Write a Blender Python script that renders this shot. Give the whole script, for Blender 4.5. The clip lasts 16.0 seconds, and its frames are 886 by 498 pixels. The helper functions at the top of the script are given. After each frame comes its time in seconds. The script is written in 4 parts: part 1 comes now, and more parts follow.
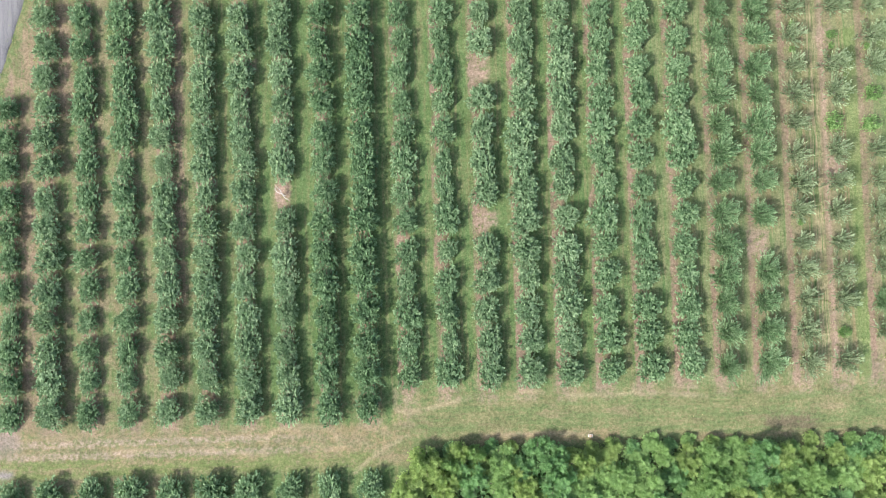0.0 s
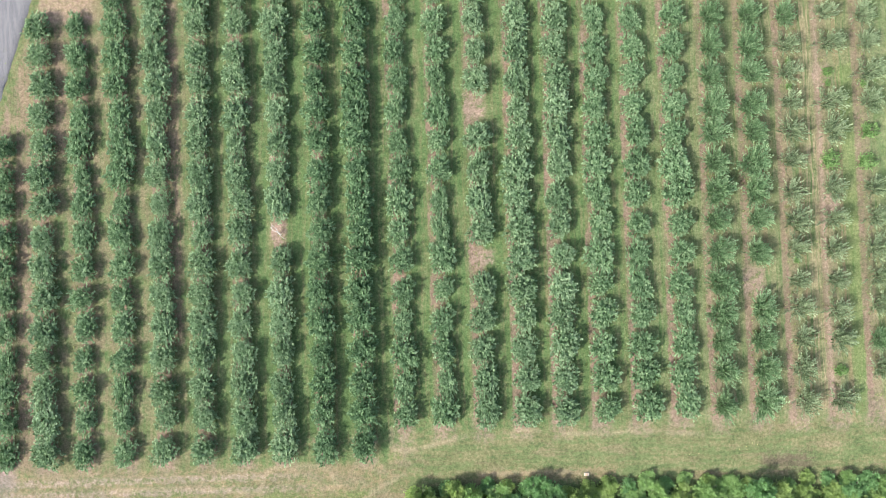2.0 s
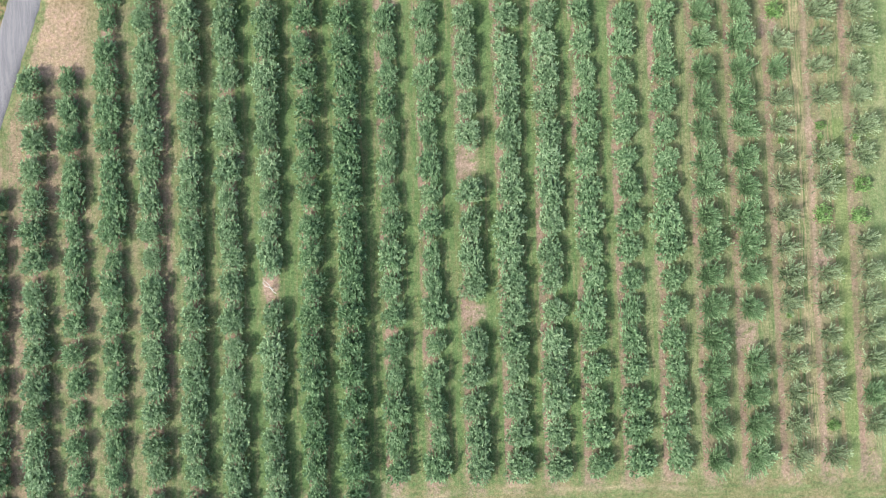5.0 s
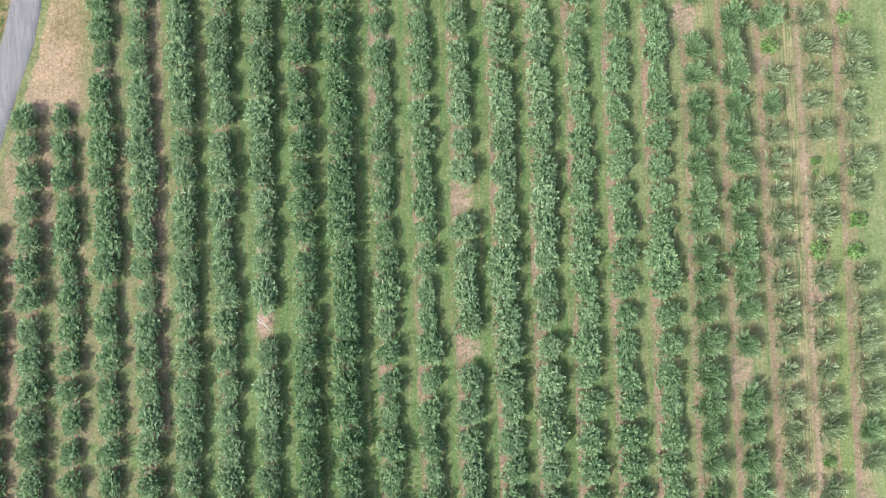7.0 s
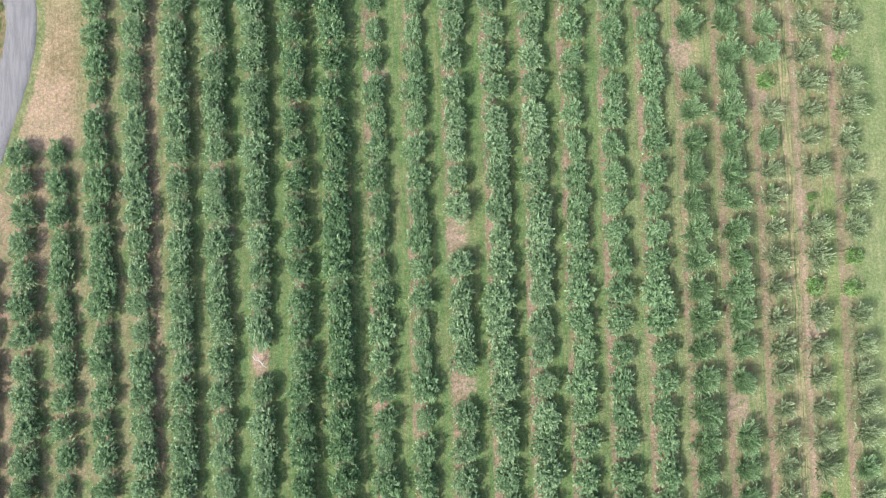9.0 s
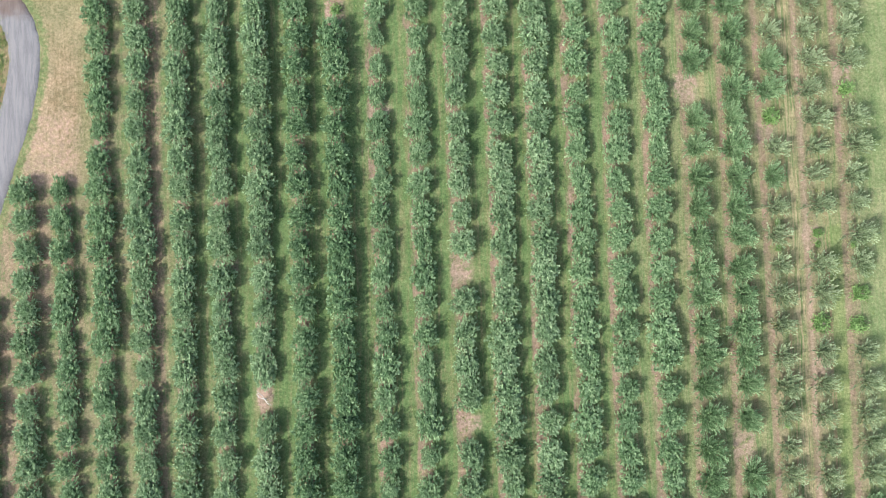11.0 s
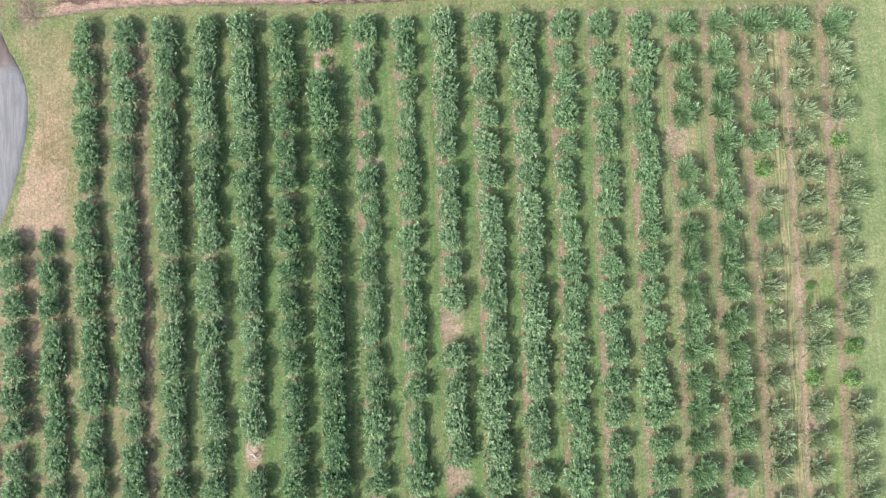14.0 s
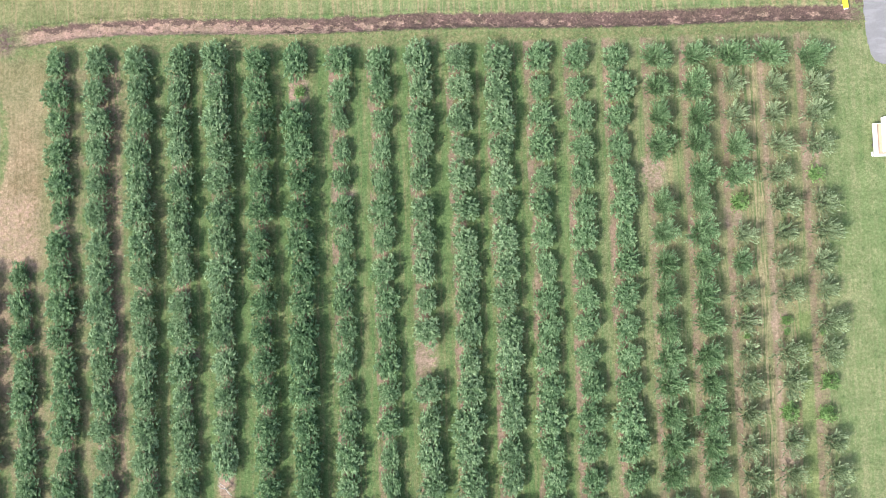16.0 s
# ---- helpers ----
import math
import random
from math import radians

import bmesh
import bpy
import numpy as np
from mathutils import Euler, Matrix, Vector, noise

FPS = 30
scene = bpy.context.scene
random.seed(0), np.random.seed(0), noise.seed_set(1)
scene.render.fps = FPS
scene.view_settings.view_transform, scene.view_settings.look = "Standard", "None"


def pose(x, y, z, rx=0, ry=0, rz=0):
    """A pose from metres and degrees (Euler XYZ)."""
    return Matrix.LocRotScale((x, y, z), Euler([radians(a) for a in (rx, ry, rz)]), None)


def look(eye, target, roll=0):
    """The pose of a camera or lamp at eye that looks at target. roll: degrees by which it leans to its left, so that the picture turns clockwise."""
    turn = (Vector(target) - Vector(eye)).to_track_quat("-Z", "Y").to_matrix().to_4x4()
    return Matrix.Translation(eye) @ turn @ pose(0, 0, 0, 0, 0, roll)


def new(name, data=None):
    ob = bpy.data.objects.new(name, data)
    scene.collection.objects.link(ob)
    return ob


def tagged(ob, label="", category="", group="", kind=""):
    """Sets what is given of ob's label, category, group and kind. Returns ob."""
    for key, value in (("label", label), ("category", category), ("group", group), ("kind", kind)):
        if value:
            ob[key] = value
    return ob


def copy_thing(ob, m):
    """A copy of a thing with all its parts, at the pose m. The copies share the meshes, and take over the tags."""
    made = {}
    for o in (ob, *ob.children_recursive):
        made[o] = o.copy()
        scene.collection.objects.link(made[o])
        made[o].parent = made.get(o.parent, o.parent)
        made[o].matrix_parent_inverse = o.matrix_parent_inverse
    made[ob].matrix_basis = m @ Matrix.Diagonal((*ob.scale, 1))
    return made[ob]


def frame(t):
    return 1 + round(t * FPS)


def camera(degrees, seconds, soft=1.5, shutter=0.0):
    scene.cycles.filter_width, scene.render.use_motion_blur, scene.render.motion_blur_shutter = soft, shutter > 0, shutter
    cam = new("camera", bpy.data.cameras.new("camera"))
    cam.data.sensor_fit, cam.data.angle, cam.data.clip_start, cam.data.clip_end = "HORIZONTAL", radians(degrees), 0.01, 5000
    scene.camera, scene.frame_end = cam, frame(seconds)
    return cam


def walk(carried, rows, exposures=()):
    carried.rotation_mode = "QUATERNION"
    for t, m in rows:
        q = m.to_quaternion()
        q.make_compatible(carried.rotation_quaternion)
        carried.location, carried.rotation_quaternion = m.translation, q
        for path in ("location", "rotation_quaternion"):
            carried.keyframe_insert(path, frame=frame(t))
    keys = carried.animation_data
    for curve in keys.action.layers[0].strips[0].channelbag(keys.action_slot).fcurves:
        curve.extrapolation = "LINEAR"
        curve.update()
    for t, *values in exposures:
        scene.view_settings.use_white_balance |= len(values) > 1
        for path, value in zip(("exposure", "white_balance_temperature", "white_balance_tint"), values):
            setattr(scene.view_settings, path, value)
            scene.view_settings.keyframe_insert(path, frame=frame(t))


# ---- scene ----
cam = camera(64.0, 16.0, soft=0.65)
# seconds, x, y, z in metres, then the turn in degrees: straight down but for two degrees ahead
PATH = [
    (0, -0.76, -1.56, 108.96, 2.656, -0.024, -1.858),
    (0.5, -0.61, -0.04, 109.01, 2.617, -0.020, -1.874),
    (1, -0.41, 1.52, 109.06, 2.584, -0.012, -1.883),
    (1.5, -0.20, 3.03, 109.12, 2.567, -0.010, -1.891),
    (2, 0.05, 4.47, 109.17, 2.560, -0.010, -1.894),
    (2.5, 0.30, 5.90, 109.23, 2.549, -0.007, -1.899),
    (3, 0.57, 7.33, 109.30, 2.542, -0.008, -1.906),
    (3.5, 0.85, 8.79, 109.36, 2.525, -0.010, -1.917),
    (4, 1.07, 10.19, 109.41, 2.523, -0.014, -1.928),
    (6.5, 2.19, 16.83, 109.58, 2.657, -0.023, -1.988),
    (7, 2.47, 18.20, 109.60, 2.677, -0.010, -2.002),
    (7.5, 2.74, 19.56, 109.62, 2.687, -0.001, -2.012),
    (8, 2.98, 20.91, 109.64, 2.698, 0.011, -2.014),
    (8.5, 3.25, 22.25, 109.66, 2.717, 0.021, -2.012),
    (9, 3.43, 23.69, 109.66, 2.721, 0.026, -2.017),
    (11.5, 2.64, 30.75, 109.48, 2.687, 0.096, -2.127),
    (12, 2.29, 32.07, 109.44, 2.685, 0.107, -2.158),
    (12.5, 2.27, 33.44, 109.39, 2.690, 0.111, -2.179),
    (13, 2.78, 34.81, 109.35, 2.693, 0.105, -2.188),
    (13.5, 3.69, 36.20, 109.31, 2.689, 0.090, -2.187),
    (14, 4.78, 37.63, 109.27, 2.699, 0.070, -2.170),
    (14.5, 5.75, 38.98, 109.22, 2.703, 0.049, -2.141),
    (15, 6.64, 40.20, 109.13, 2.719, 0.029, -2.106),
    (15.5, 7.63, 41.34, 108.99, 2.728, 0.020, -2.064),
    (16, 8.76, 42.45, 108.76, 2.724, 0.024, -2.015),
]
walk(cam, [(t, pose(*row)) for t, *row in PATH])


# ---- light ----
SUN_ELEVATION, SUN_AZIMUTH = 43.0, 241.0      # azimuth clockwise from +y: the sun stands to the south-west
sky_world = bpy.data.worlds.new("sky")
sky_world.use_nodes = True
scene.world = sky_world
wn = sky_world.node_tree
wn.nodes.clear()
sky_tex = wn.nodes.new("ShaderNodeTexSky")
sky_tex.sky_type = "NISHITA"
sky_tex.sun_disc = False
sky_tex.sun_elevation = radians(SUN_ELEVATION)
sky_tex.sun_rotation = radians(SUN_AZIMUTH)
sky_tex.dust_density = 3.0
sky_bg = wn.nodes.new("ShaderNodeBackground")
sky_bg.inputs["Strength"].default_value = 0.15
sky_out = wn.nodes.new("ShaderNodeOutputWorld")
haze = wn.nodes.new("ShaderNodeHueSaturation")     # a hazy summer sky, less blue than a clear one
haze.inputs["Saturation"].default_value = 0.8
wn.links.new(sky_tex.outputs[0], haze.inputs["Color"])
wn.links.new(haze.outputs[0], sky_bg.inputs["Color"])
wn.links.new(sky_bg.outputs[0], sky_out.inputs["Surface"])
sun_lamp = new("sun", bpy.data.lights.new("sun", "SUN"))
sun_lamp.data.energy = 3.0
sun_lamp.data.angle = radians(1.2)
sun_lamp.data.color = (1.0, 0.95, 0.88)
az, el = radians(SUN_AZIMUTH), radians(SUN_ELEVATION)
sun_lamp.matrix_world = look((0, 0, 60), (-60 * math.sin(az) * math.cos(el), -60 * math.cos(az) * math.cos(el), 60 - 60 * math.sin(el)))
scene.view_settings.exposure = 1.06


# ---- materials ----
class Nodes:
    """A short hand for building node trees."""

    def __init__(self, name):
        self.mat = bpy.data.materials.new(name)
        self.mat.use_nodes = True
        self.tree = self.mat.node_tree
        self.tree.nodes.clear()
        self.out = self.tree.nodes.new("ShaderNodeOutputMaterial")

    def node(self, kind, **inputs):
        n = self.tree.nodes.new(kind)
        for key, value in inputs.items():
            self.put(n.inputs[key.replace("_", " ")], value)
        return n

    def put(self, socket, value):
        if isinstance(value, bpy.types.NodeSocket):
            self.tree.links.new(value, socket)
        elif isinstance(value, tuple) and len(value) == 3 and socket.type == "RGBA":
            socket.default_value = (*value, 1.0)
        else:
            socket.default_value = value

    def math(self, op, a, b=0.0, clamp=False):
        n = self.tree.nodes.new("ShaderNodeMath")
        n.operation, n.use_clamp = op, clamp
        self.put(n.inputs[0], a)
        self.put(n.inputs[1], b)
        return n.outputs[0]

    def add(self, a, b):
        return self.math("ADD", a, b)

    def sub(self, a, b):
        return self.math("SUBTRACT", a, b)

    def mul(self, a, b):
        return self.math("MULTIPLY", a, b)

    def top(self, a, b):
        return self.math("MAXIMUM", a, b)

    def step(self, lo, hi, x):
        """0 below lo, 1 above hi, smooth between; lo > hi turns it round."""
        n = self.tree.nodes.new("ShaderNodeMapRange")
        n.interpolation_type = "SMOOTHSTEP"
        turn = lo > hi
        self.put(n.inputs["Value"], x)
        n.inputs["From Min"].default_value, n.inputs["From Max"].default_value = min(lo, hi), max(lo, hi)
        n.inputs["To Min"].default_value, n.inputs["To Max"].default_value = (1.0, 0.0) if turn else (0.0, 1.0)
        return n.outputs["Result"]

    def box(self, x, y, x0, x1, y0, y1, soft=0.65):
        a = self.mul(self.step(x0 - soft, x0 + soft, x), self.step(x1 + soft, x1 - soft, x))
        b = self.mul(self.step(y0 - soft, y0 + soft, y), self.step(y1 + soft, y1 - soft, y))
        return self.mul(a, b)

    def place(self):
        n = self.tree.nodes.new("ShaderNodeNewGeometry")
        s = self.tree.nodes.new("ShaderNodeSeparateXYZ")
        self.tree.links.new(n.outputs["Position"], s.inputs[0])
        return n.outputs["Position"], s.outputs[0], s.outputs[1]

    def scaled(self, vec, sx, sy, sz=1.0):
        n = self.tree.nodes.new("ShaderNodeVectorMath")
        n.operation = "MULTIPLY"
        self.tree.links.new(vec, n.inputs[0])
        n.inputs[1].default_value = (sx, sy, sz)
        return n.outputs[0]

    def warped(self, vec, scale, amount):
        """vec, shifted about by soft noise."""
        n = self.node("ShaderNodeTexNoise", Scale=scale, Detail=3.0)
        self.tree.links.new(vec, n.inputs["Vector"])
        m = self.tree.nodes.new("ShaderNodeVectorMath")
        m.operation = "MULTIPLY_ADD"
        self.tree.links.new(n.outputs["Color"], m.inputs[0])
        m.inputs[1].default_value = (amount, amount, 0.0)
        self.tree.links.new(vec, m.inputs[2])
        return m.outputs[0]

    def noise(self, vec, scale, detail=4.0, rough=0.6):
        n = self.node("ShaderNodeTexNoise", Scale=scale, Detail=detail, Roughness=rough)
        if vec is not None:
            self.tree.links.new(vec, n.inputs["Vector"])
        return n.outputs["Fac"]

    def mix(self, fac, a, b, blend="MIX"):
        n = self.tree.nodes.new("ShaderNodeMix")
        n.data_type, n.blend_type = "RGBA", blend
        self.put(n.inputs[0], fac)
        self.put(n.inputs[6], a)
        self.put(n.inputs[7], b)
        return n.outputs[2]

    def ramp(self, fac, *stops):
        n = self.tree.nodes.new("ShaderNodeValToRGB")
        while len(n.color_ramp.elements) < len(stops):
            n.color_ramp.elements.new(0.5)
        for e, (p, c) in zip(n.color_ramp.elements, stops):
            e.position, e.color = p, (*c, 1.0)
        self.put(n.inputs[0], fac)
        return n.outputs[0]

    def bump(self, height, strength=0.5, distance=0.05):
        n = self.node("ShaderNodeBump", Height=height, Strength=strength, Distance=distance)
        return n.outputs[0]

    def surface(self, color, rough=0.9, metal=0.0, spec=0.3, normal=None):
        n = self.node("ShaderNodeBsdfPrincipled", Base_Color=color, Roughness=rough, Metallic=metal)
        n.inputs["Specular IOR Level"].default_value = spec
        if normal is not None:
            self.tree.links.new(normal, n.inputs["Normal"])
        self.tree.links.new(n.outputs[0], self.out.inputs["Surface"])
        return self.mat


def leaf_material(name, dark, mid, light, through_light=0.16, spec=0.15, rough=0.6, by_shoot=0.8):
    """Leaves: each island takes its own tone, each tree a shift of its own."""
    g = Nodes(name)
    island = g.tree.nodes.new("ShaderNodeNewGeometry").outputs["Random Per Island"]
    each = g.tree.nodes.new("ShaderNodeObjectInfo").outputs["Random"]
    shoot = g.tree.nodes.new("ShaderNodeAttribute")
    shoot.attribute_name = "shoot_tone"
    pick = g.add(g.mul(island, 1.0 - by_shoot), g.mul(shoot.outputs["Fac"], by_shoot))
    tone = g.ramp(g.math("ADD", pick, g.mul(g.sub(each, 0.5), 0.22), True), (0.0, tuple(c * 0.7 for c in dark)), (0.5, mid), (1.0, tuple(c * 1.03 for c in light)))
    tex = g.tree.nodes.new("ShaderNodeTexCoord").outputs["Object"]
    patch = g.noise(tex, 0.9, 2.0)
    tone = g.mix(g.mul(g.step(0.42, 0.68, patch), 0.35), tone, tuple(min(1.0, c * 1.12) for c in light))
    body = g.node("ShaderNodeBsdfPrincipled", Base_Color=tone, Roughness=rough)
    body.inputs["Specular IOR Level"].default_value = spec
    glow = g.node("ShaderNodeBsdfTranslucent", Color=g.mix(0.5, tone, (light[0] * 1.1, light[1] * 1.25, light[2] * 0.6)))
    both = g.node("ShaderNodeMixShader", Fac=through_light)
    g.tree.links.new(body.outputs[0], both.inputs[1])
    g.tree.links.new(glow.outputs[0], both.inputs[2])
    g.tree.links.new(both.outputs[0], g.out.inputs["Surface"])
    return g.mat


LEAF_MATURE = leaf_material("apple_leaves", (0.060, 0.122, 0.056), (0.136, 0.238, 0.116), (0.284, 0.402, 0.226))
LEAF_SILVER = leaf_material("apple_leaves_pale", (0.068, 0.130, 0.064), (0.152, 0.252, 0.130), (0.306, 0.420, 0.246))
LEAF_DARK = leaf_material("apple_leaves_dark", (0.050, 0.108, 0.050), (0.114, 0.210, 0.102), (0.246, 0.364, 0.198))
LEAF_YOUNG = leaf_material("apple_leaves_grey_green", (0.090, 0.140, 0.077), (0.182, 0.250, 0.140), (0.325, 0.396, 0.244))
LEAF_BRIGHT = leaf_material("replant_leaves", (0.07, 0.15, 0.045), (0.145, 0.26, 0.085), (0.24, 0.37, 0.15), by_shoot=0.5)
LEAF_WOOD = leaf_material("woodland_leaves", (0.135, 0.262, 0.092), (0.202, 0.334, 0.116), (0.306, 0.442, 0.184), 0.36, spec=0.08, by_shoot=0.4)
LEAF_WOOD_YELLOW = leaf_material("woodland_leaves_yellowish", (0.160, 0.270, 0.092), (0.246, 0.348, 0.114), (0.354, 0.454, 0.180), 0.36, spec=0.08, by_shoot=0.4)
LEAF_WOOD_COOL = leaf_material("woodland_leaves_cool", (0.125, 0.256, 0.100), (0.170, 0.322, 0.130), (0.266, 0.428, 0.204), 0.36, spec=0.08, by_shoot=0.4)


def bark_material(name, a, b):
    g = Nodes(name)
    pos, _, _ = g.place()
    grain = g.noise(g.scaled(pos, 6, 6, 1.5), 4.0, 5.0)
    return g.surface(g.mix(grain, a, b), 0.9, normal=g.bump(grain, 0.6, 0.02))


BARK = bark_material("apple_bark", (0.09, 0.07, 0.055), (0.22, 0.18, 0.15))
DEAD_WOOD = bark_material("bleached_wood", (0.40, 0.39, 0.37), (0.62, 0.61, 0.58))


# ---- ground ----
SPACING = 6.0                                         # orchard rows run along y, about 6.05 m apart, a little wider to the north


def fan(y):
    """How far the rows spread, along y."""
    return 1.006 + 0.011 * min(1.0, max(0.0, y / 60))


def smooth_line(points, steps=8):
    """A Catmull-Rom curve through points."""
    pts = [np.array(p, float) for p in points]
    pts = [2 * pts[0] - pts[1]] + pts + [2 * pts[-1] - pts[-2]]
    out = []
    for a, b, c, d in zip(pts, pts[1:], pts[2:], pts[3:]):
        for t in np.arange(steps) / steps:
            out.append(0.5 * (2 * b + (c - a) * t + (2 * a - 5 * b + 4 * c - d) * t ** 2 + (3 * b - a - 3 * c + d) * t ** 3))
    return np.array(out + [pts[-2]])


# the east edge of the lane on the west side, from the far end southwards
ROAD_EDGE = smooth_line([(-67.0, 88.0), (-63.6, 80.3), (-61.9, 76.2), (-60.3, 73.2), (-59.4, 70.4), (-59.1, 66.7), (-59.6, 62.5), (-60.7, 57.6), (-62.4, 52.0), (-64.8, 45.0), (-66.9, 38.3), (-68.9, 31.6), (-71.0, 22.0), (-72.8, 8.0), (-73.6, -10.0), (-74.5, -30.0), (-75.0, -60.0)])
ROAD_WIDE = 4.6


def ditch_y(x):
    """The line of the furrow along the orchard's far end."""
    return 83.1 - 0.013 * (x - 8) + 0.18 * math.sin(x * 0.13) - 1.9 * max(0.0, min(1.3, (-39.0 - x) / 21)) ** 2


def ground_height(x, y):
    z = 0.06 * noise.noise(Vector((x * 0.13, y * 0.13, 0))) + 0.02 * noise.noise(Vector((x * 0.7, y * 0.7, 3)))
    near = (y - ditch_y(x)) / (1.05 + 0.2 * noise.noise(Vector((x * 0.5, 0, 9))))
    if abs(near) < 3 and -59 < x < 75:
        fade = min(1.0, (75 - x) / 4, (x + 59) / 5)
        rough = noise.noise(Vector((x * 1.3, y * 1.3, 5)))
        z -= fade * (0.46 + 0.34 * rough) * math.exp(-(near ** 4))
        z += fade * (0.16 + 0.16 * rough) * math.exp(-(((near - 1.35) / 0.35) ** 2))
        z += fade * (0.08 + 0.12 * rough) * math.exp(-(((near + 1.35) / 0.35) ** 2))
    return z


# where the mower turned on the headland and left straw lying
MOWER_ARCS = [[(-8.5, -17.8), (-8.3, -20.8), (-5.1, -21.05), (0.1, -19.9), (2.7, -19.3)], [(-28.5, -26.5), (-27.8, -23.8), (-24.2, -22.8), (-19.0, -23.2), (-16.9, -26.0)],
              [(5.1, -25.2), (12.8, -25.1), (21.4, -25.3)], [(-14.9, -29.9), (-11.4, -27.1), (-7.0, -24.7)], [(-51.7, -25.8), (-40.6, -25.7), (-28.5, -26.9)],
              [(10.5, -18.4), (13.9, -18.9)], [(17.4, -19.5), (30.3, -19.5), (38.9, -20.2)]]


BARE_SPOTS = [(5.9, 31.6, 3.2, 4.0), (6.3, 7.8, 3.2, 2.4), (47.9, 2.6, 3.2, 4.4), (41.8, 58.4, 3.4, 4.2), (-12.6, 73.0, 3.0, 3.4), (-25.0, 12.6, 2.2, 3.2), (66.3, 59.2, 3.0, 5.6), (-6.2, 56.6, 3.6, 2.4), (53.8, 51.0, 3.0, 3.0), (60.6, 14.6, 2.4, 2.6), (59.8, 34.5, 3.0, 3.0), (-30.6, 33.0, 3.6, 1.8), (-24.8, 24.6, 2.6, 1.8), (18.2, -1.6, 3.4, 1.8), (-36.8, 13.6, 3.0, 3.4)]


def ground_material(zone):
    """The same turf in both zones; the near end has the headland, the rows the far edge with furrow and fields."""
    g = Nodes("orchard_ground")
    pos, x0, y0 = g.place()
    warp = g.sub(g.noise(pos, 0.55, 4.0), 0.5)
    warp2 = g.sub(g.noise(g.scaled(pos, 1, 1, 7), 0.9, 4.0), 0.5)
    x = g.add(x0, g.mul(warp, 1.6))
    y = g.add(y0, g.mul(warp2, 1.6))
    fine = g.step(0.22, 0.78, g.noise(pos, 2.4, 6.0, 0.8))
    mid = g.noise(pos, 1.3, 5.0, 0.65)
    patchy = g.step(0.40, 0.62, g.noise(pos, 0.45, 5.0, 0.65))
    broad = g.noise(pos, 0.07, 3.0)
    bent = g.warped(g.warped(pos, 0.07, 1.6), 0.5, 0.35)
    streak = g.noise(g.scaled(bent, 1.1, 0.045, 1), 1.0, 3.0, 0.55)
    streak_fine = g.noise(g.scaled(bent, 2.7, 0.12, 1), 1.0, 3.0, 0.6)
    cross = g.noise(g.scaled(bent, 0.09, 0.9, 1), 1.0, 4.0, 0.6)
    # grass: lush to dry
    lush = g.mix(fine, (0.056, 0.108, 0.037), (0.124, 0.190, 0.078))
    dry = g.mix(fine, (0.150, 0.130, 0.070), (0.262, 0.224, 0.132))
    soil = g.mix(fine, (0.155, 0.108, 0.084), (0.275, 0.205, 0.162))
    dryness = g.add(g.add(g.mul(g.sub(streak, 0.5), 1.0), g.mul(g.sub(mid, 0.5), 0.8)), g.mul(g.sub(streak_fine, 0.5), 0.7))
    # the far left alleys are drier than the rest
    west = g.step(-20, -55, x)
    alley = g.mix(g.step(-0.12, 0.30, g.add(g.add(dryness, g.mul(west, 0.12)), g.mul(g.step(42, 54, x), 0.14))), lush, g.mix(0.5, lush, dry))
    color = g.mix(g.mul(patchy, g.mul(g.step(-26, -52, x), 0.6)), alley, g.mix(0.6, dry, soil))
    # paler, thinner turf among the young rows, one alley left lusher
    color = g.mix(g.mul(g.step(22, 44, x), g.mul(g.step(0.30, 0.55, streak_fine), 0.5)), color, g.mix(fine, (0.165, 0.178, 0.09), (0.255, 0.262, 0.155)))
    color = g.mix(g.mul(g.box(x, y, 62.4, 64.8, -18, 36, 0.4), 0.5), color, g.mix(fine, (0.092, 0.15, 0.046), (0.175, 0.25, 0.092)))
    # bare strips along the rows
    spread = g.add(1.006, g.mul(0.011, g.math("MULTIPLY", y0, 1 / 60, True)))
    shift = g.mul(g.step(38, 56, x0), g.add(0.1, g.mul(0.45, g.math("MULTIPLY", g.sub(y0, 35.0), 1 / 35, True))))
    across = g.sub(g.math("FLOORED_MODULO", g.add(g.math("DIVIDE", g.add(x0, shift), spread), 3.0 + 66.0), SPACING), 3.0)
    ragged = g.add(g.math("ABSOLUTE", g.add(across, 0.5)), g.add(g.mul(g.sub(mid, 0.5), 1.1), g.mul(warp, 0.9)))
    strip = g.step(1.25, 0.6, ragged)
    inside = g.mul(g.step(-69.5, -69.0, x), g.step(67.8, 67.2, x))
    low = g.mul(g.step(-23.5, -22.2, y), g.top(g.step(-8.5, -9.5, x), g.step(-19.4, -17.8, y)))
    high = g.mul(g.step(80.2, 79.4, y), g.top(g.step(-51.5, -50.5, x), g.step(47.0, 46.0, y)))
    orchard = g.mul(inside, g.mul(low, high))
    tufts = g.noise(pos, 1.0, 6.0, 0.75)
    weedy = g.mix(g.step(0.49, 0.63, tufts), soil, g.mix(g.step(0.40, 0.60, mid), g.mix(0.4, lush, dry), dry))
    color = g.mix(g.mul(g.mul(strip, orchard), g.sub(0.85, g.add(g.mul(g.step(34, 46, x), 0.3), g.mul(g.step(8, 24, x), 0.12)))), color, weedy)
    # alleys worn brown by wheels on the west side
    lines = g.math("DIVIDE", g.add(x0, shift), spread)
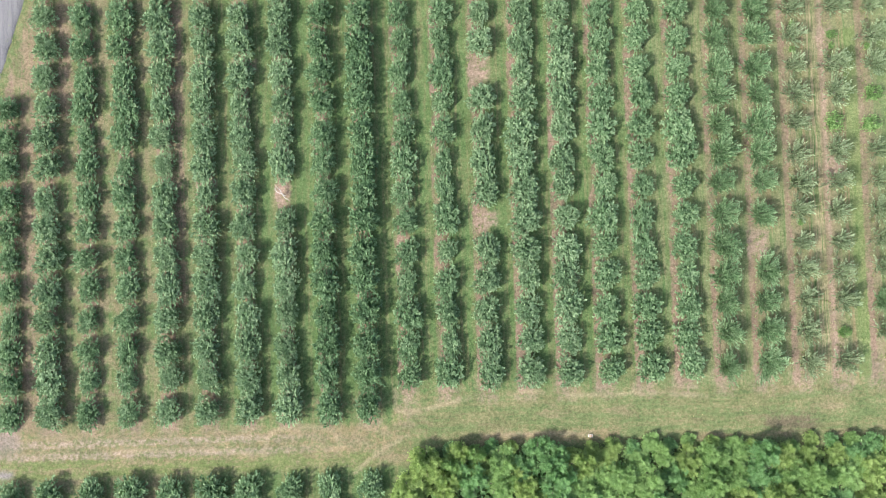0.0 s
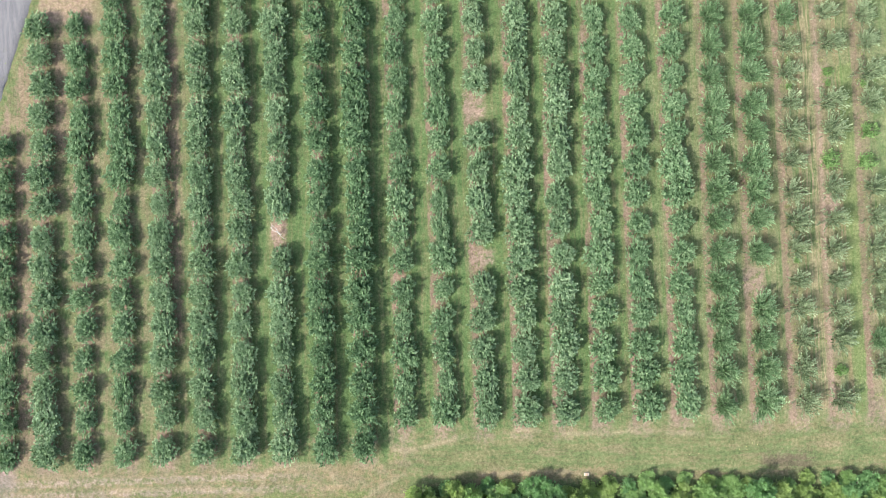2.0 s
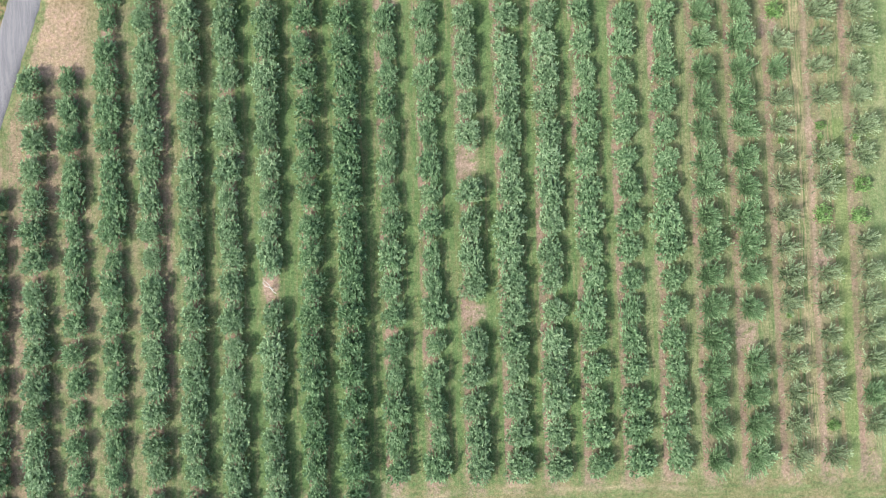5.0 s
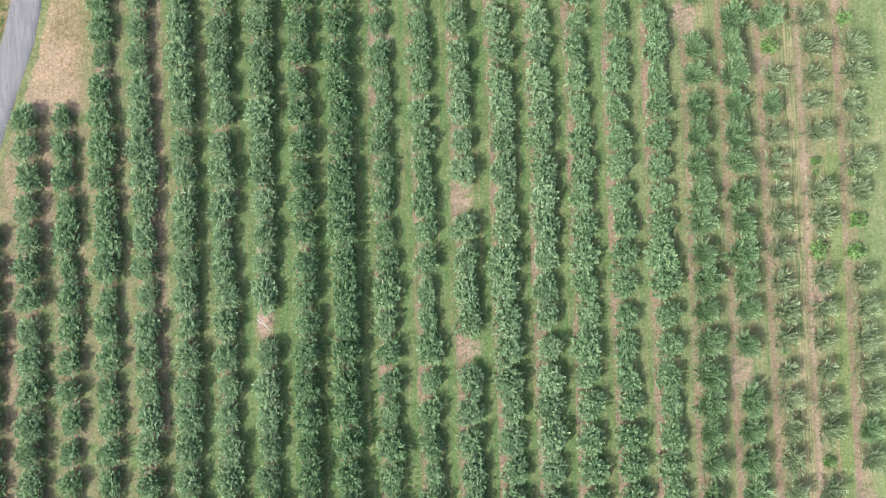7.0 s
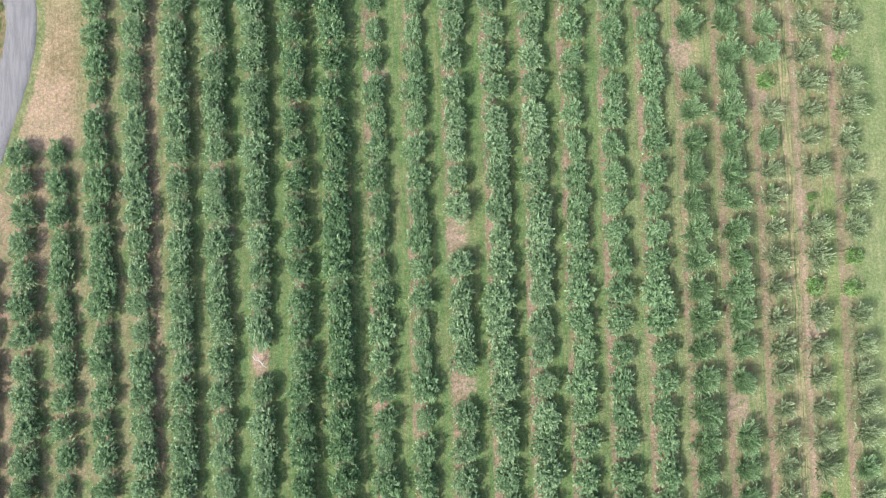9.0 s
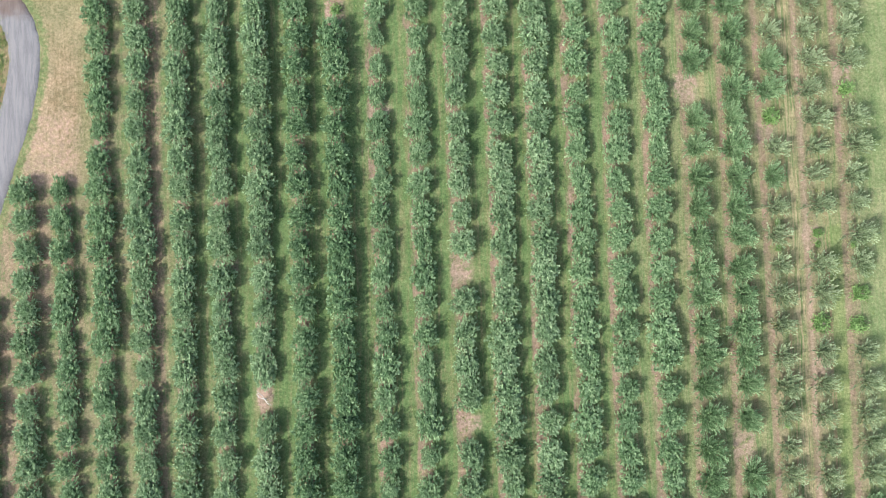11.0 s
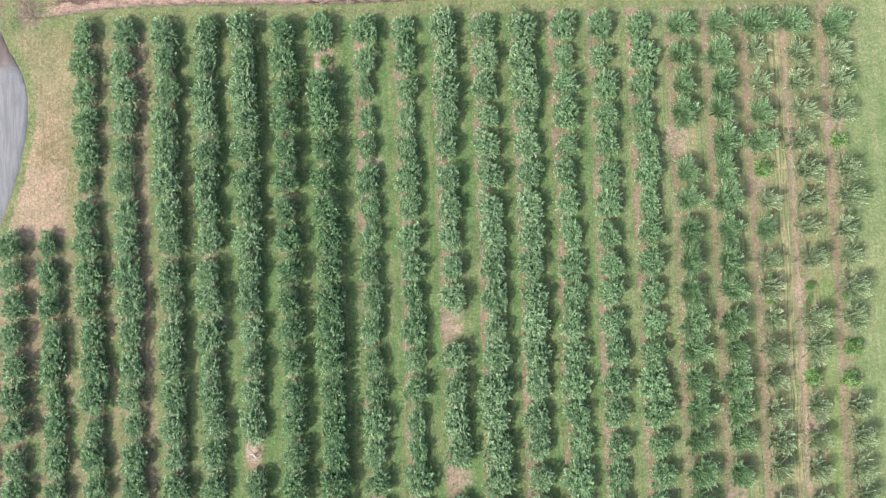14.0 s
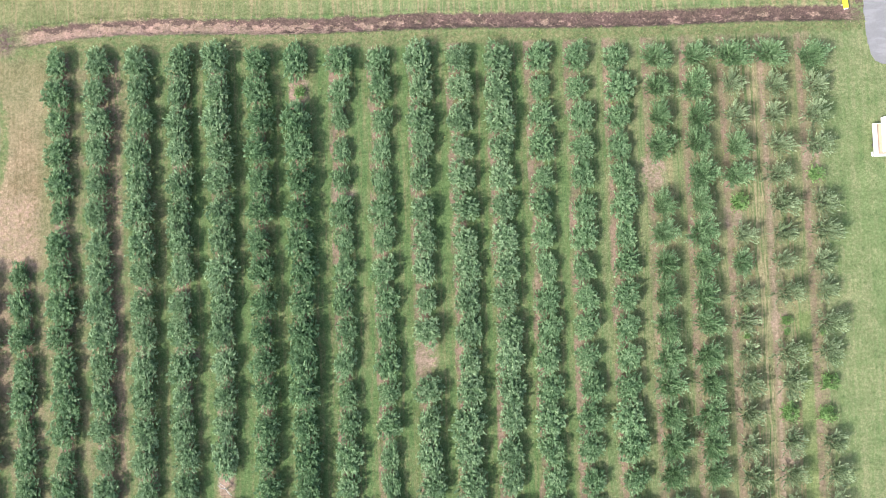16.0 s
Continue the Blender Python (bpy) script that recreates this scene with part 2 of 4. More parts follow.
    bare_alley = g.top(g.box(lines, y0, -64.9, -62.4, -30, 46, 0.5), g.top(g.box(lines, y0, -41.7, -39.6, -4, 79, 0.5), g.box(lines, y0, -58.9, -56.6, 26, 48, 0.6)))
    bare_alley = g.mul(g.mul(bare_alley, orchard), g.step(0.36, 0.56, g.add(g.mul(mid, 0.6), g.mul(streak_fine, 0.4))))
    color = g.mix(g.mul(bare_alley, 0.85), color, g.mix(0.35, soil, dry))
    # the worn line on the west side of each strip is barer
    worn = g.step(0.66, 0.30, g.add(g.math("ABSOLUTE", g.add(across, 1.45)), g.add(g.mul(g.sub(mid, 0.5), 1.0), g.mul(warp, 0.5))))
    broken = g.step(0.44, 0.58, g.noise(g.scaled(pos, 1, 0.35, 1), 0.5, 4.0))
    worn = g.mul(worn, g.top(g.mul(g.step(-12, 10, x), g.step(18, -8, y)), g.top(broken, g.mul(g.step(26, 52, x), 0.7))))
    color = g.mix(g.mul(g.mul(worn, orchard), g.mul(g.step(0.70, 0.50, tufts), 0.9)), color, soil)
    # bare squares where trees are missing
    for bx, by, bw, bh in BARE_SPOTS if zone == "rows" else ():
        spot = g.box(x, y, bx - bw / 2, bx + bw / 2, by - bh / 2, by + bh / 2, 0.5)
        color = g.mix(g.mul(spot, g.step(0.62, 0.44, tufts)), color, g.mix(fine, (0.20, 0.15, 0.115), (0.34, 0.265, 0.21)))
    # straw lines where the mower's wheels ran, clearest among the young rows
    rut = g.step(0.6, 0.15, g.math("ABSOLUTE", g.sub(across, 1.7)))
    color = g.mix(g.mul(g.mul(rut, orchard), g.mul(g.step(30, 52, x), g.step(0.36, 0.60, streak_fine))), color, dry)
    # one pale trodden track along the young rows, straw beside it
    pale = g.mul(g.box(lines, y0, 58.5, 59.1, -17, 78, 0.3), orchard)
    color = g.mix(g.mul(pale, g.step(0.30, 0.52, g.add(g.mul(mid, 0.5), g.mul(streak_fine, 0.5)))), color, g.mix(fine, (0.21, 0.164, 0.122), (0.33, 0.265, 0.20)))
    beside_pale = g.mul(g.box(lines, y0, 56.4, 58.1, -17, 78, 0.4), orchard)
    color = g.mix(g.mul(beside_pale, g.step(0.42, 0.60, streak_fine)), color, g.mix(fine, (0.205, 0.182, 0.105), (0.31, 0.28, 0.175)))
    outside = g.sub(1.0, orchard)
    # mown field on the east side and beyond the furrow
    east = g.step(67.3, 68.6, x)
    field = g.mix(g.step(0.40, 0.62, g.add(g.mul(streak, 0.35), g.add(g.mul(mid, 0.35), g.mul(broad, 0.3)))), g.mix(fine, (0.086, 0.136, 0.052), (0.162, 0.220, 0.098)), g.mix(fine, (0.142, 0.162, 0.080), (0.228, 0.248, 0.132)))
    color = g.mix(east, color, field)
    if zone == "near end":
        # headland with its track along the near end
        track = g.box(x, y, -90, -5, -29.0, -20.8, 1.4)
        ruts = g.top(g.step(0.75, 0.25, g.math("ABSOLUTE", g.add(y, 24.4))), g.step(0.75, 0.25, g.math("ABSOLUTE", g.add(y, 26.2))))
        head = g.mix(g.step(0.40, 0.58, g.add(cross, g.mul(g.sub(mid, 0.5), 1.2))), g.mix(0.45, lush, dry), dry)
        head = g.mix(g.mul(patchy, 0.6), head, g.mix(0.65, lush, soil))
        head = g.mix(g.mul(g.mul(ruts, g.step(-14, -34, x)), g.mul(g.step(0.40, 0.58, mid), 0.8)), head, g.mix(fine, (0.22, 0.18, 0.14), (0.34, 0.285, 0.235)))
        color = g.mix(g.mul(track, outside), color, head)
        # greener grass on both sides of the track
        sides = g.top(g.box(x, y, -69, -12, -29.4, -26.9, 0.5), g.box(x, y, -66, -6, -22.6, -20.6, 0.6))
        color = g.mix(g.mul(g.mul(sides, outside), g.step(0.62, 0.42, g.add(g.mul(cross, 0.5), g.mul(mid, 0.5)))), color, g.mix(fine, (0.084, 0.120, 0.042), (0.175, 0.212, 0.088)))
        lane = g.box(x, y, -6, 95, -27.5, -17.2, 1.2)
        lane_color = g.mix(g.step(0.40, 0.60, g.add(cross, g.mul(g.sub(mid, 0.5), 0.8))), g.mix(0.22, lush, dry), g.mix(0.62, lush, dry))
        lane_color = g.mix(g.mul(g.step(0.54, 0.66, g.noise(g.scaled(bent, 0.16, 0.5, 1), 1.0, 4.0, 0.6)), 0.55), lane_color, g.mix(0.4, dry, soil))
        color = g.mix(g.mul(lane, outside), color, lane_color)
        edge_strip = g.box(x, y, 4, 26, -26.4, -24.6, 0.6)
        color = g.mix(g.mul(edge_strip, g.step(0.35, 0.55, mid)), color, dry)
        # worn ends of the rows, and straw in the mower's turning arcs
        near_end = g.top(g.mul(g.step(-4, -8, x), g.box(x, y, -90, 0, -23.4, -18.5, 0.9)), g.mul(g.step(-9, -7, x), g.box(x, y, -10, 68, -20.0, -15.5, 0.9)))
        color = g.mix(g.mul(near_end, g.mul(g.step(0.42, 0.62, mid), 0.3)), color, dry)
        lobe = g.mul(g.step(2.3, 1.0, g.add(g.math("ABSOLUTE", g.add(across, 0.5)), g.mul(warp, 2.4))), near_end)
        color = g.mix(g.mul(lobe, g.mul(g.step(0.60, 0.42, tufts), 0.7)), color, g.mix(fine, (0.20, 0.145, 0.115), (0.33, 0.255, 0.205)))
        arc = g.tree.nodes.new("ShaderNodeAttribute")
        arc.attribute_name = "from_mower_arc"
        along_arc = g.add(arc.outputs["Fac"], g.add(g.mul(g.sub(mid, 0.5), 0.5), g.mul(warp, 0.5)))
        straw_line = g.step(0.62, 0.10, along_arc)
        color = g.mix(g.mul(straw_line, g.mul(g.step(0.34, 0.56, tufts), 0.5)), color, g.mix(fine, (0.25, 0.20, 0.135), (0.40, 0.33, 0.235)))
        wet = g.mul(g.box(x, g.add(y, g.mul(cross, 1.6)), 47.5, 55.5, -25.2, -22.4, 1.2), 0.8)
        color = g.mix(g.mul(wet, g.step(0.38, 0.56, g.add(g.mul(cross, 0.6), g.mul(mid, 0.4)))), color, g.mix(fine, (0.075, 0.062, 0.045), (0.15, 0.122, 0.09)))
        trodden = g.box(x, y, -76, -66, -25.5, -22.0, 1.2)
        color = g.mix(g.mul(trodden, 0.8), color, g.mix(fine, (0.16, 0.135, 0.12), (0.27, 0.23, 0.205)))
        apron = g.box(x, y, -80, -67.0, -29.4, -28.2, 0.6)
        color = g.mix(apron, color, g.mix(fine, (0.15, 0.14, 0.14), (0.25, 0.235, 0.235)))
    else:
        # dry mown corner between the road and the first full row
        corner = g.mul(g.box(x, y, -75, -51.3, 32, 79, 1.0), outside)
        straw = g.mix(g.step(0.34, 0.64, g.add(g.add(g.mul(streak_fine, 0.4), g.mul(mid, 0.6)), g.mul(g.sub(broad, 0.5), 0.8))), g.mix(fine, (0.145, 0.115, 0.066), (0.21, 0.172, 0.105)), g.mix(fine, (0.23, 0.182, 0.118), (0.345, 0.28, 0.19)))
        bare = g.mix(g.step(0.42, 0.62, mid), straw, g.mix(fine, (0.21, 0.15, 0.112), (0.34, 0.255, 0.195)))
        straw = g.mix(g.box(x, y, -64, -53, 45.5, 58, 1.6), straw, bare)
        greener = g.mul(g.top(g.step(62, 76, g.add(y, g.mul(warp, 6.0))), g.step(-54.0, -52.0, x)), 0.5)
        straw = g.mix(greener, straw, g.mix(0.45, lush, dry))
        color = g.mix(corner, color, straw)
        beside = g.tree.nodes.new("ShaderNodeAttribute")
        beside.attribute_name = "beside_road"
        off = g.add(beside.outputs["Fac"], g.add(g.mul(warp, 1.6), g.mul(g.sub(mid, 0.5), 0.9)))
        color = g.mix(g.mul(g.step(1.9, 1.0, off), g.step(24, 30, y)), color, g.mix(g.step(0.4, 0.6, mid), g.mix(0.2, lush, dry), g.mix(0.6, lush, dry)))
        north = g.step(84.2, 84.9, g.add(y, g.mul(x0, 0.013)))
        streaky = g.mix(g.step(0.48, 0.60, g.add(g.mul(streak, 0.5), g.mul(streak_fine, 0.5))), field, g.mix(fine, (0.185, 0.165, 0.09), (0.30, 0.265, 0.16)))
        streaky = g.mix(g.mul(g.step(10, -40, x), 0.45), streaky, g.mix(fine, (0.120, 0.112, 0.055), (0.222, 0.196, 0.106)))
        color = g.mix(north, color, streaky)
        verge = g.mul(g.step(79.2, 80.0, y), g.mul(g.step(82.6, 81.8, y), g.step(-60, -54, x)))
        color = g.mix(verge, color, g.mix(g.step(0.38, 0.62, mid), g.mix(0.2, lush, dry), g.mix(0.65, lush, dry)))
        # ploughed furrow: dark moist soil to the east, pale pink clods to the west
        line = g.tree.nodes.new("ShaderNodeAttribute")
        line.attribute_name = "from_furrow"
        furrow = g.step(1.45, 0.95, g.math("ABSOLUTE", g.add(line.outputs["Fac"], g.mul(warp, 1.3))))
        furrow = g.mul(furrow, g.mul(g.step(-58, -53, x), g.step(76, 73, x)))
        clods = g.noise(g.scaled(pos, 0.7, 1.3, 1), 0.9, 5.0, 0.7)
        earth = g.mix(g.step(0.48, 0.58, g.sub(g.add(clods, g.sub(g.mul(g.step(12, -35, x), 0.17), 0.04)), g.mul(g.step(0.1, 1.0, line.outputs["Fac"]), 0.19))), g.mix(fine, (0.066, 0.046, 0.043), (0.145, 0.104, 0.092)), g.mix(fine, (0.20, 0.142, 0.112), (0.36, 0.262, 0.215)))
        color = g.mix(furrow, color, earth)
        # turned dark soil past the road's end
        muddy = g.top(g.mul(g.box(g.add(x, g.mul(warp2, 3.0)), g.add(y, g.mul(warp, 3.0)), -60.4, -57.0, 80.4, 84.4, 1.0), g.step(0.36, 0.50, mid)), g.mul(g.box(x, y, 72.5, 76.4, 81.0, 84.8, 0.9), g.step(0.44, 0.58, mid)))
        color = g.mix(muddy, color, g.mix(fine, (0.075, 0.055, 0.048), (0.17, 0.13, 0.11)))
        dug = g.box(g.add(x, g.mul(warp, 3.0)), g.add(y, g.mul(warp2, 3.0)), -95, -63.5, 72.5, 88.5, 1.2)
        color = g.mix(dug, color, g.mix(mid, (0.10, 0.08, 0.07), (0.24, 0.19, 0.165)))
        rough_side = g.mul(g.step(-63.5, -65, x), g.box(x, y, -200, -60, 46, 73, 1.0))
        color = g.mix(rough_side, color, g.mix(g.step(0.4, 0.6, mid), (0.065, 0.105, 0.042), (0.25, 0.185, 0.115)))
    # short blades and crumbs: fine grain over everything
    grain = g.noise(pos, 6.5, 4.0, 0.8)
    color = g.mix(1.0, color, g.ramp(grain, (0.30, (0.58, 0.58, 0.58)), (0.70, (1.36, 1.36, 1.36))), "MULTIPLY")
    tuft_grain = g.noise(pos, 2.2, 3.0, 0.7)
    color = g.mix(1.0, color, g.ramp(tuft_grain, (0.34, (0.76, 0.78, 0.74)), (0.66, (1.24, 1.20, 1.24))), "MULTIPLY")
    tint = g.noise(pos, 0.33, 4.0, 0.6)
    color = g.mix(1.0, color, g.ramp(tint, (0.32, (0.78, 0.84, 0.78)), (0.68, (1.20, 1.13, 1.15))), "MULTIPLY")
    height = g.add(g.mul(fine, 0.6), mid)
    return g.surface(color, 0.95, spec=0.15, normal=g.bump(height, 0.7, 0.08))


def ground():
    """One sheet to the horizon, fine where the camera looks."""
    def lines(lo, hi, step, extra=()):
        inner = list(np.arange(lo, hi + 1e-6, step)) + list(extra)
        outer = [60, 150, 400, 1000, 2200]
        return np.array(sorted(set([round(float(v), 3) for v in inner] + [lo - o for o in outer] + [hi + o for o in outer])))
    xs = lines(-100, 105, 0.5)
    ys = lines(-60, 125, 1.0, list(np.arange(79.0, 87.01, 0.2)) + list(np.arange(-31.0, -16.01, 0.5)))
    verts = [(x, y, ground_height(x, y)) for y in ys for x in xs]
    w = len(xs)
    faces = [(j * w + i, j * w + i + 1, (j + 1) * w + i + 1, (j + 1) * w + i) for j in range(len(ys) - 1) for i in range(w - 1)]
    me = bpy.data.meshes.new("ground")
    me.from_pydata(verts, [], faces)
    me.shade_smooth()
    # how far each point lies from the lane's edge
    flat = np.array([(v[0], v[1]) for v in verts])
    far = np.full(len(flat), 9.0)
    close = (np.abs(flat[:, 0] + 66) < 20) & (np.abs(flat[:, 1] - 25) < 90)
    far[close] = np.sqrt(((flat[close][:, None] - ROAD_EDGE[None]) ** 2).sum(-1)).min(1)
    me.attributes.new("beside_road", "FLOAT", "POINT").data.foreach_set("value", np.minimum(far, 9.0).astype(np.float32))
    me.attributes.new("from_furrow", "FLOAT", "POINT").data.foreach_set("value", np.array([max(-9.0, min(9.0, v[1] - ditch_y(v[0]))) for v in verts], np.float32))
    arcs = np.concatenate([smooth_line(a, 20) for a in MOWER_ARCS])
    far = np.full(len(flat), 9.0)
    close = (flat[:, 1] > -32) & (flat[:, 1] < -15) & (np.abs(flat[:, 0]) < 60)
    far[close] = np.sqrt(((flat[close][:, None] - arcs[None]) ** 2).sum(-1)).min(1)
    me.attributes.new("from_mower_arc", "FLOAT", "POINT").data.foreach_set("value", np.minimum(far, 9.0).astype(np.float32))
    me.materials.append(ground_material("rows"))
    me.materials.append(ground_material("near end"))
    me.polygons.foreach_set("material_index", np.array([verts[f[2]][1] < -12.0 for f in faces], np.int32))
    ob = new("ground", me)
    return tagged(ob, "mown orchard grass with bare soil strips and dry patches", "ground", kind="structure")


ground()


def road():
    """Grey chip-sealed lane, slightly cambered, with crumbling edges."""
    g = Nodes("chip_seal")
    pos, x, y = g.place()
    chips = g.noise(pos, 6.0, 6.0, 0.85)
    wear = g.noise(g.scaled(g.warped(pos, 0.05, 3.0), 1.5, 0.16, 1), 1.0, 5.0, 0.7)
    tone = g.mix(g.step(0.3, 0.7, chips), (0.085, 0.085, 0.092), (0.215, 0.215, 0.228))
    tone = g.mix(g.mul(g.step(0.46, 0.60, wear), 0.5), tone, (0.215, 0.213, 0.217))
    tone = g.mix(g.mul(g.step(0.50, 0.38, wear), 0.25), tone, (0.11, 0.111, 0.117))
    mud = g.mix(g.noise(g.scaled(g.warped(pos, 0.2, 1.5), 1.6, 0.35, 1), 1.0, 5.0, 0.7), (0.055, 0.042, 0.038), (0.19, 0.152, 0.135))
    tone = g.mix(g.step(72.6, 75.6, g.add(y, g.mul(g.sub(g.noise(pos, 0.6, 4.0), 0.5), 5.0))), tone, mud)
    mat = g.surface(tone, 0.85, spec=0.25, normal=g.bump(chips, 0.5, 0.02))
    ahead = unit2(np.gradient(ROAD_EDGE, axis=0))
    west = np.stack([ahead[:, 1], -ahead[:, 0]], 1)
    verts, faces, cols = [], [], 9
    for k, (p, w) in enumerate(zip(ROAD_EDGE, west)):
        for c in range(cols):
            f = min(1.0, max(0.0, (c - 1) / (cols - 3)))
            ragged = 0.22 * noise.noise(Vector((p[0] * 0.9, p[1] * 0.9, c * 3.1))) if c in (0, 1, cols - 2, cols - 1) else 0.0
            ragged += {0: -0.25, cols - 1: 0.25}.get(c, 0.0)
            q = p + w * (f * ROAD_WIDE + ragged)
            edge = -0.16 if c in (0, cols - 1) else 0.0
            verts.append((float(q[0]), float(q[1]), 0.10 + edge + 0.06 * (1 - (2 * f - 1) ** 2)))
    for k in range(len(ROAD_EDGE) - 1):
        for c in range(cols - 1):
            faces.append((k * cols + c, k * cols + c + 1, (k + 1) * cols + c + 1, (k + 1) * cols + c))
    me = bpy.data.meshes.new("road")
    me.from_pydata(verts, [], faces)
    me.shade_smooth()
    me.materials.append(mat)
    tagged(new("road", me), "worn grey chip-sealed lane curving past the orchard", "road", kind="structure")


def unit2(v):
    return v / (np.linalg.norm(v, axis=-1, keepdims=True) + 1e-9)


def gravel_pad(label, points, mat):
    """A level patch of grey stone."""
    rng = random.Random(3)
    outline = smooth_line(points, 6)
    bm = bmesh.new()
    ring = [bm.verts.new((p[0] + rng.uniform(-0.12, 0.12), p[1] + rng.uniform(-0.12, 0.12), 0.10)) for p in outline[:-1]]
    low = [bm.verts.new((v.co.x * 1.0, v.co.y, -0.05)) for v in ring]
    bm.faces.new(ring)
    for a in range(len(ring)):
        b = (a + 1) % len(ring)
        bm.faces.new((ring[a], low[a], low[b], ring[b]))
    bmesh.ops.recalc_face_normals(bm, faces=bm.faces)
    me = bpy.data.meshes.new("pavement")
    bm.to_mesh(me)
    me.materials.append(mat)
    tagged(new("pavement", me), label, "pavement", kind="structure")


road()


def crushed_stone():
    g = Nodes("crushed_stone")
    pos, x, y = g.place()
    chips = g.noise(pos, 5.0, 6.0, 0.85)
    tracks = g.noise(g.scaled(g.warped(pos, 0.1, 4.0), 0.25, 0.8, 1), 1.0, 4.0)
    tone = g.mix(chips, (0.13, 0.13, 0.138), (0.27, 0.27, 0.283))
    tone = g.mix(g.mul(g.step(0.46, 0.62, tracks), 0.5), tone, (0.275, 0.275, 0.288))
    return g.surface(tone, 0.9, spec=0.2, normal=g.bump(chips, 0.6, 0.03))


gravel_pad("pale grey gravel yard at the orchard corner", [(75.9, 84.5), (75.8, 81.0), (76.1, 77.5), (76.9, 74.9), (79.4, 73.9), (86.0, 74.2), (94.0, 74.8), (95.5, 82.0), (94.0, 91.0), (80.0, 92.0), (76.5, 88.0), (75.9, 84.5)], crushed_stone())


# ---- trees ----
def part(name, mesh, material, parent, label=""):
    """Link a mesh as one object under a thing."""
    if not mesh.materials:
        mesh.materials.append(material)
    ob = new(name, mesh)
    ob.parent = parent
    return tagged(ob, label)


def leaves_mesh(name, centres, normals, along, length, width):
    """One folded-flat diamond leaf a row of the arrays."""
    n = len(centres)
    side = np.cross(normals, along)
    side /= np.linalg.norm(side, axis=1, keepdims=True) + 1e-9
    l, w = length[:, None] / 2, width[:, None] / 2
    quad = np.stack([centres - along * l, centres + side * w + along * l * 0.1, centres + along * l, centres - side * w + along * l * 0.1], 1)
    me = bpy.data.meshes.new(name)
    me.from_pydata(quad.reshape(-1, 3).tolist(), [], np.arange(4 * n).reshape(n, 4).tolist())
    return me


def unit(v):
    return v / (np.linalg.norm(v, axis=-1, keepdims=True) + 1e-9)


def tube(verts, faces, points, radii, sides=6):
    """Add a tapered tube along points to the lists."""
    base = len(verts)
    for k, (p, r) in enumerate(zip(points, radii)):
        ahead = unit(np.subtract(points[min(k + 1, len(points) - 1)], points[max(k - 1, 0)]))
        a = unit(np.cross(ahead, (0.3, 1.0, 0.2)))
        b = np.cross(ahead, a)
        for s in range(sides):
            q = 2 * math.pi * s / sides
            verts.append(tuple(np.add(p, r * (math.cos(q) * a + math.sin(q) * b))))
    for k in range(len(points) - 1):
        for s in range(sides):
            t = (s + 1) % sides
            faces.append((base + k * sides + s, base + k * sides + t, base + (k + 1) * sides + t, base + (k + 1) * sides + s))
    faces.append(tuple(base + (len(points) - 1) * sides + s for s in range(sides)))


def wood_mesh(name, seed, height, spread, limbs, thick):
    """Trunk with limbs, forked and tapered, in one mesh."""
    rng = np.random.default_rng(seed)
    verts, faces = [], []
    fork = 0.28 * height
    tube(verts, faces, [(0, 0, -0.15), (0.03, 0, fork * 0.5), (0, 0.03, fork), (0.05, 0.02, height * 0.7)], [thick * 1.3, thick, thick * 0.85, thick * 0.3])
    for k in range(limbs):
        q = 2 * math.pi * k / limbs + rng.uniform(-0.3, 0.3)
        z = fork * rng.uniform(0.8, 1.5)
        far = spread * rng.uniform(0.45, 0.75)
        rise = height * rng.uniform(0.25, 0.40)
        d = np.array([math.cos(q), math.sin(q), 0])
        tube(verts, faces, [np.array([0, 0, z]), d * far * 0.4 + (0, 0, z + rise * 0.4), d * far + (0, 0, z + rise)], [thick * 0.5, thick * 0.35, thick * 0.1], 5)
    me = bpy.data.meshes.new(name)
    me.from_pydata([tuple(map(float, v)) for v in verts], [], faces)
    me.shade_smooth()
    return me


def plumes(rng, root, axis, long, each, leaf, lay=0.8):
    """Leafy shoots: narrow leaves set round each axis from its foot to its tip. Returns centres, normals, along, length, width, shoot, nearness to the tip."""
    shoots = len(root)
    s = np.linspace(0.12, 1.0, each)[None, :, None] + rng.uniform(-0.05, 0.05, (shoots, each, 1))
    out = unit(rng.normal(size=(shoots, each, 3)))
    out = unit(out - (out * axis[:, None]).sum(-1, keepdims=True) * axis[:, None])
    along = unit(axis[:, None] + out * lay)
    centres = root[:, None] + axis[:, None] * long[:, None, None] * s + out * leaf * 0.32
    n = unit(np.cross(along, rng.normal(size=along.shape)) * 0.4 + axis[:, None] * 0.2 + out * 0.25 + (0, 0, 0.7))
    size = rng.uniform(0.8, 1.25, (shoots, each)) * leaf
    return centres.reshape(-1, 3), n.reshape(-1, 3), along.reshape(-1, 3), size.reshape(-1), (size * rng.uniform(0.58, 0.82, size.shape)).reshape(-1), np.repeat(np.arange(shoots), each), np.clip(s, 0, 1).reshape(-1)


def leafy_mesh(name, rng, sets):
    """Join sets of leaves into one crown; all leaves of a shoot share a tone."""
    me = leaves_mesh(name, *(np.concatenate([one[k] for one in sets]) for k in range(5)))
    # paler towards a shoot's tip; inner leaves are coloured dark to stand for shade
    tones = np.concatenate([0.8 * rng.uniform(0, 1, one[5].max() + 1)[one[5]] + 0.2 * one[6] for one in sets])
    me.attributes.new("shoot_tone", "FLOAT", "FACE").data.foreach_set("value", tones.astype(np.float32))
    return me


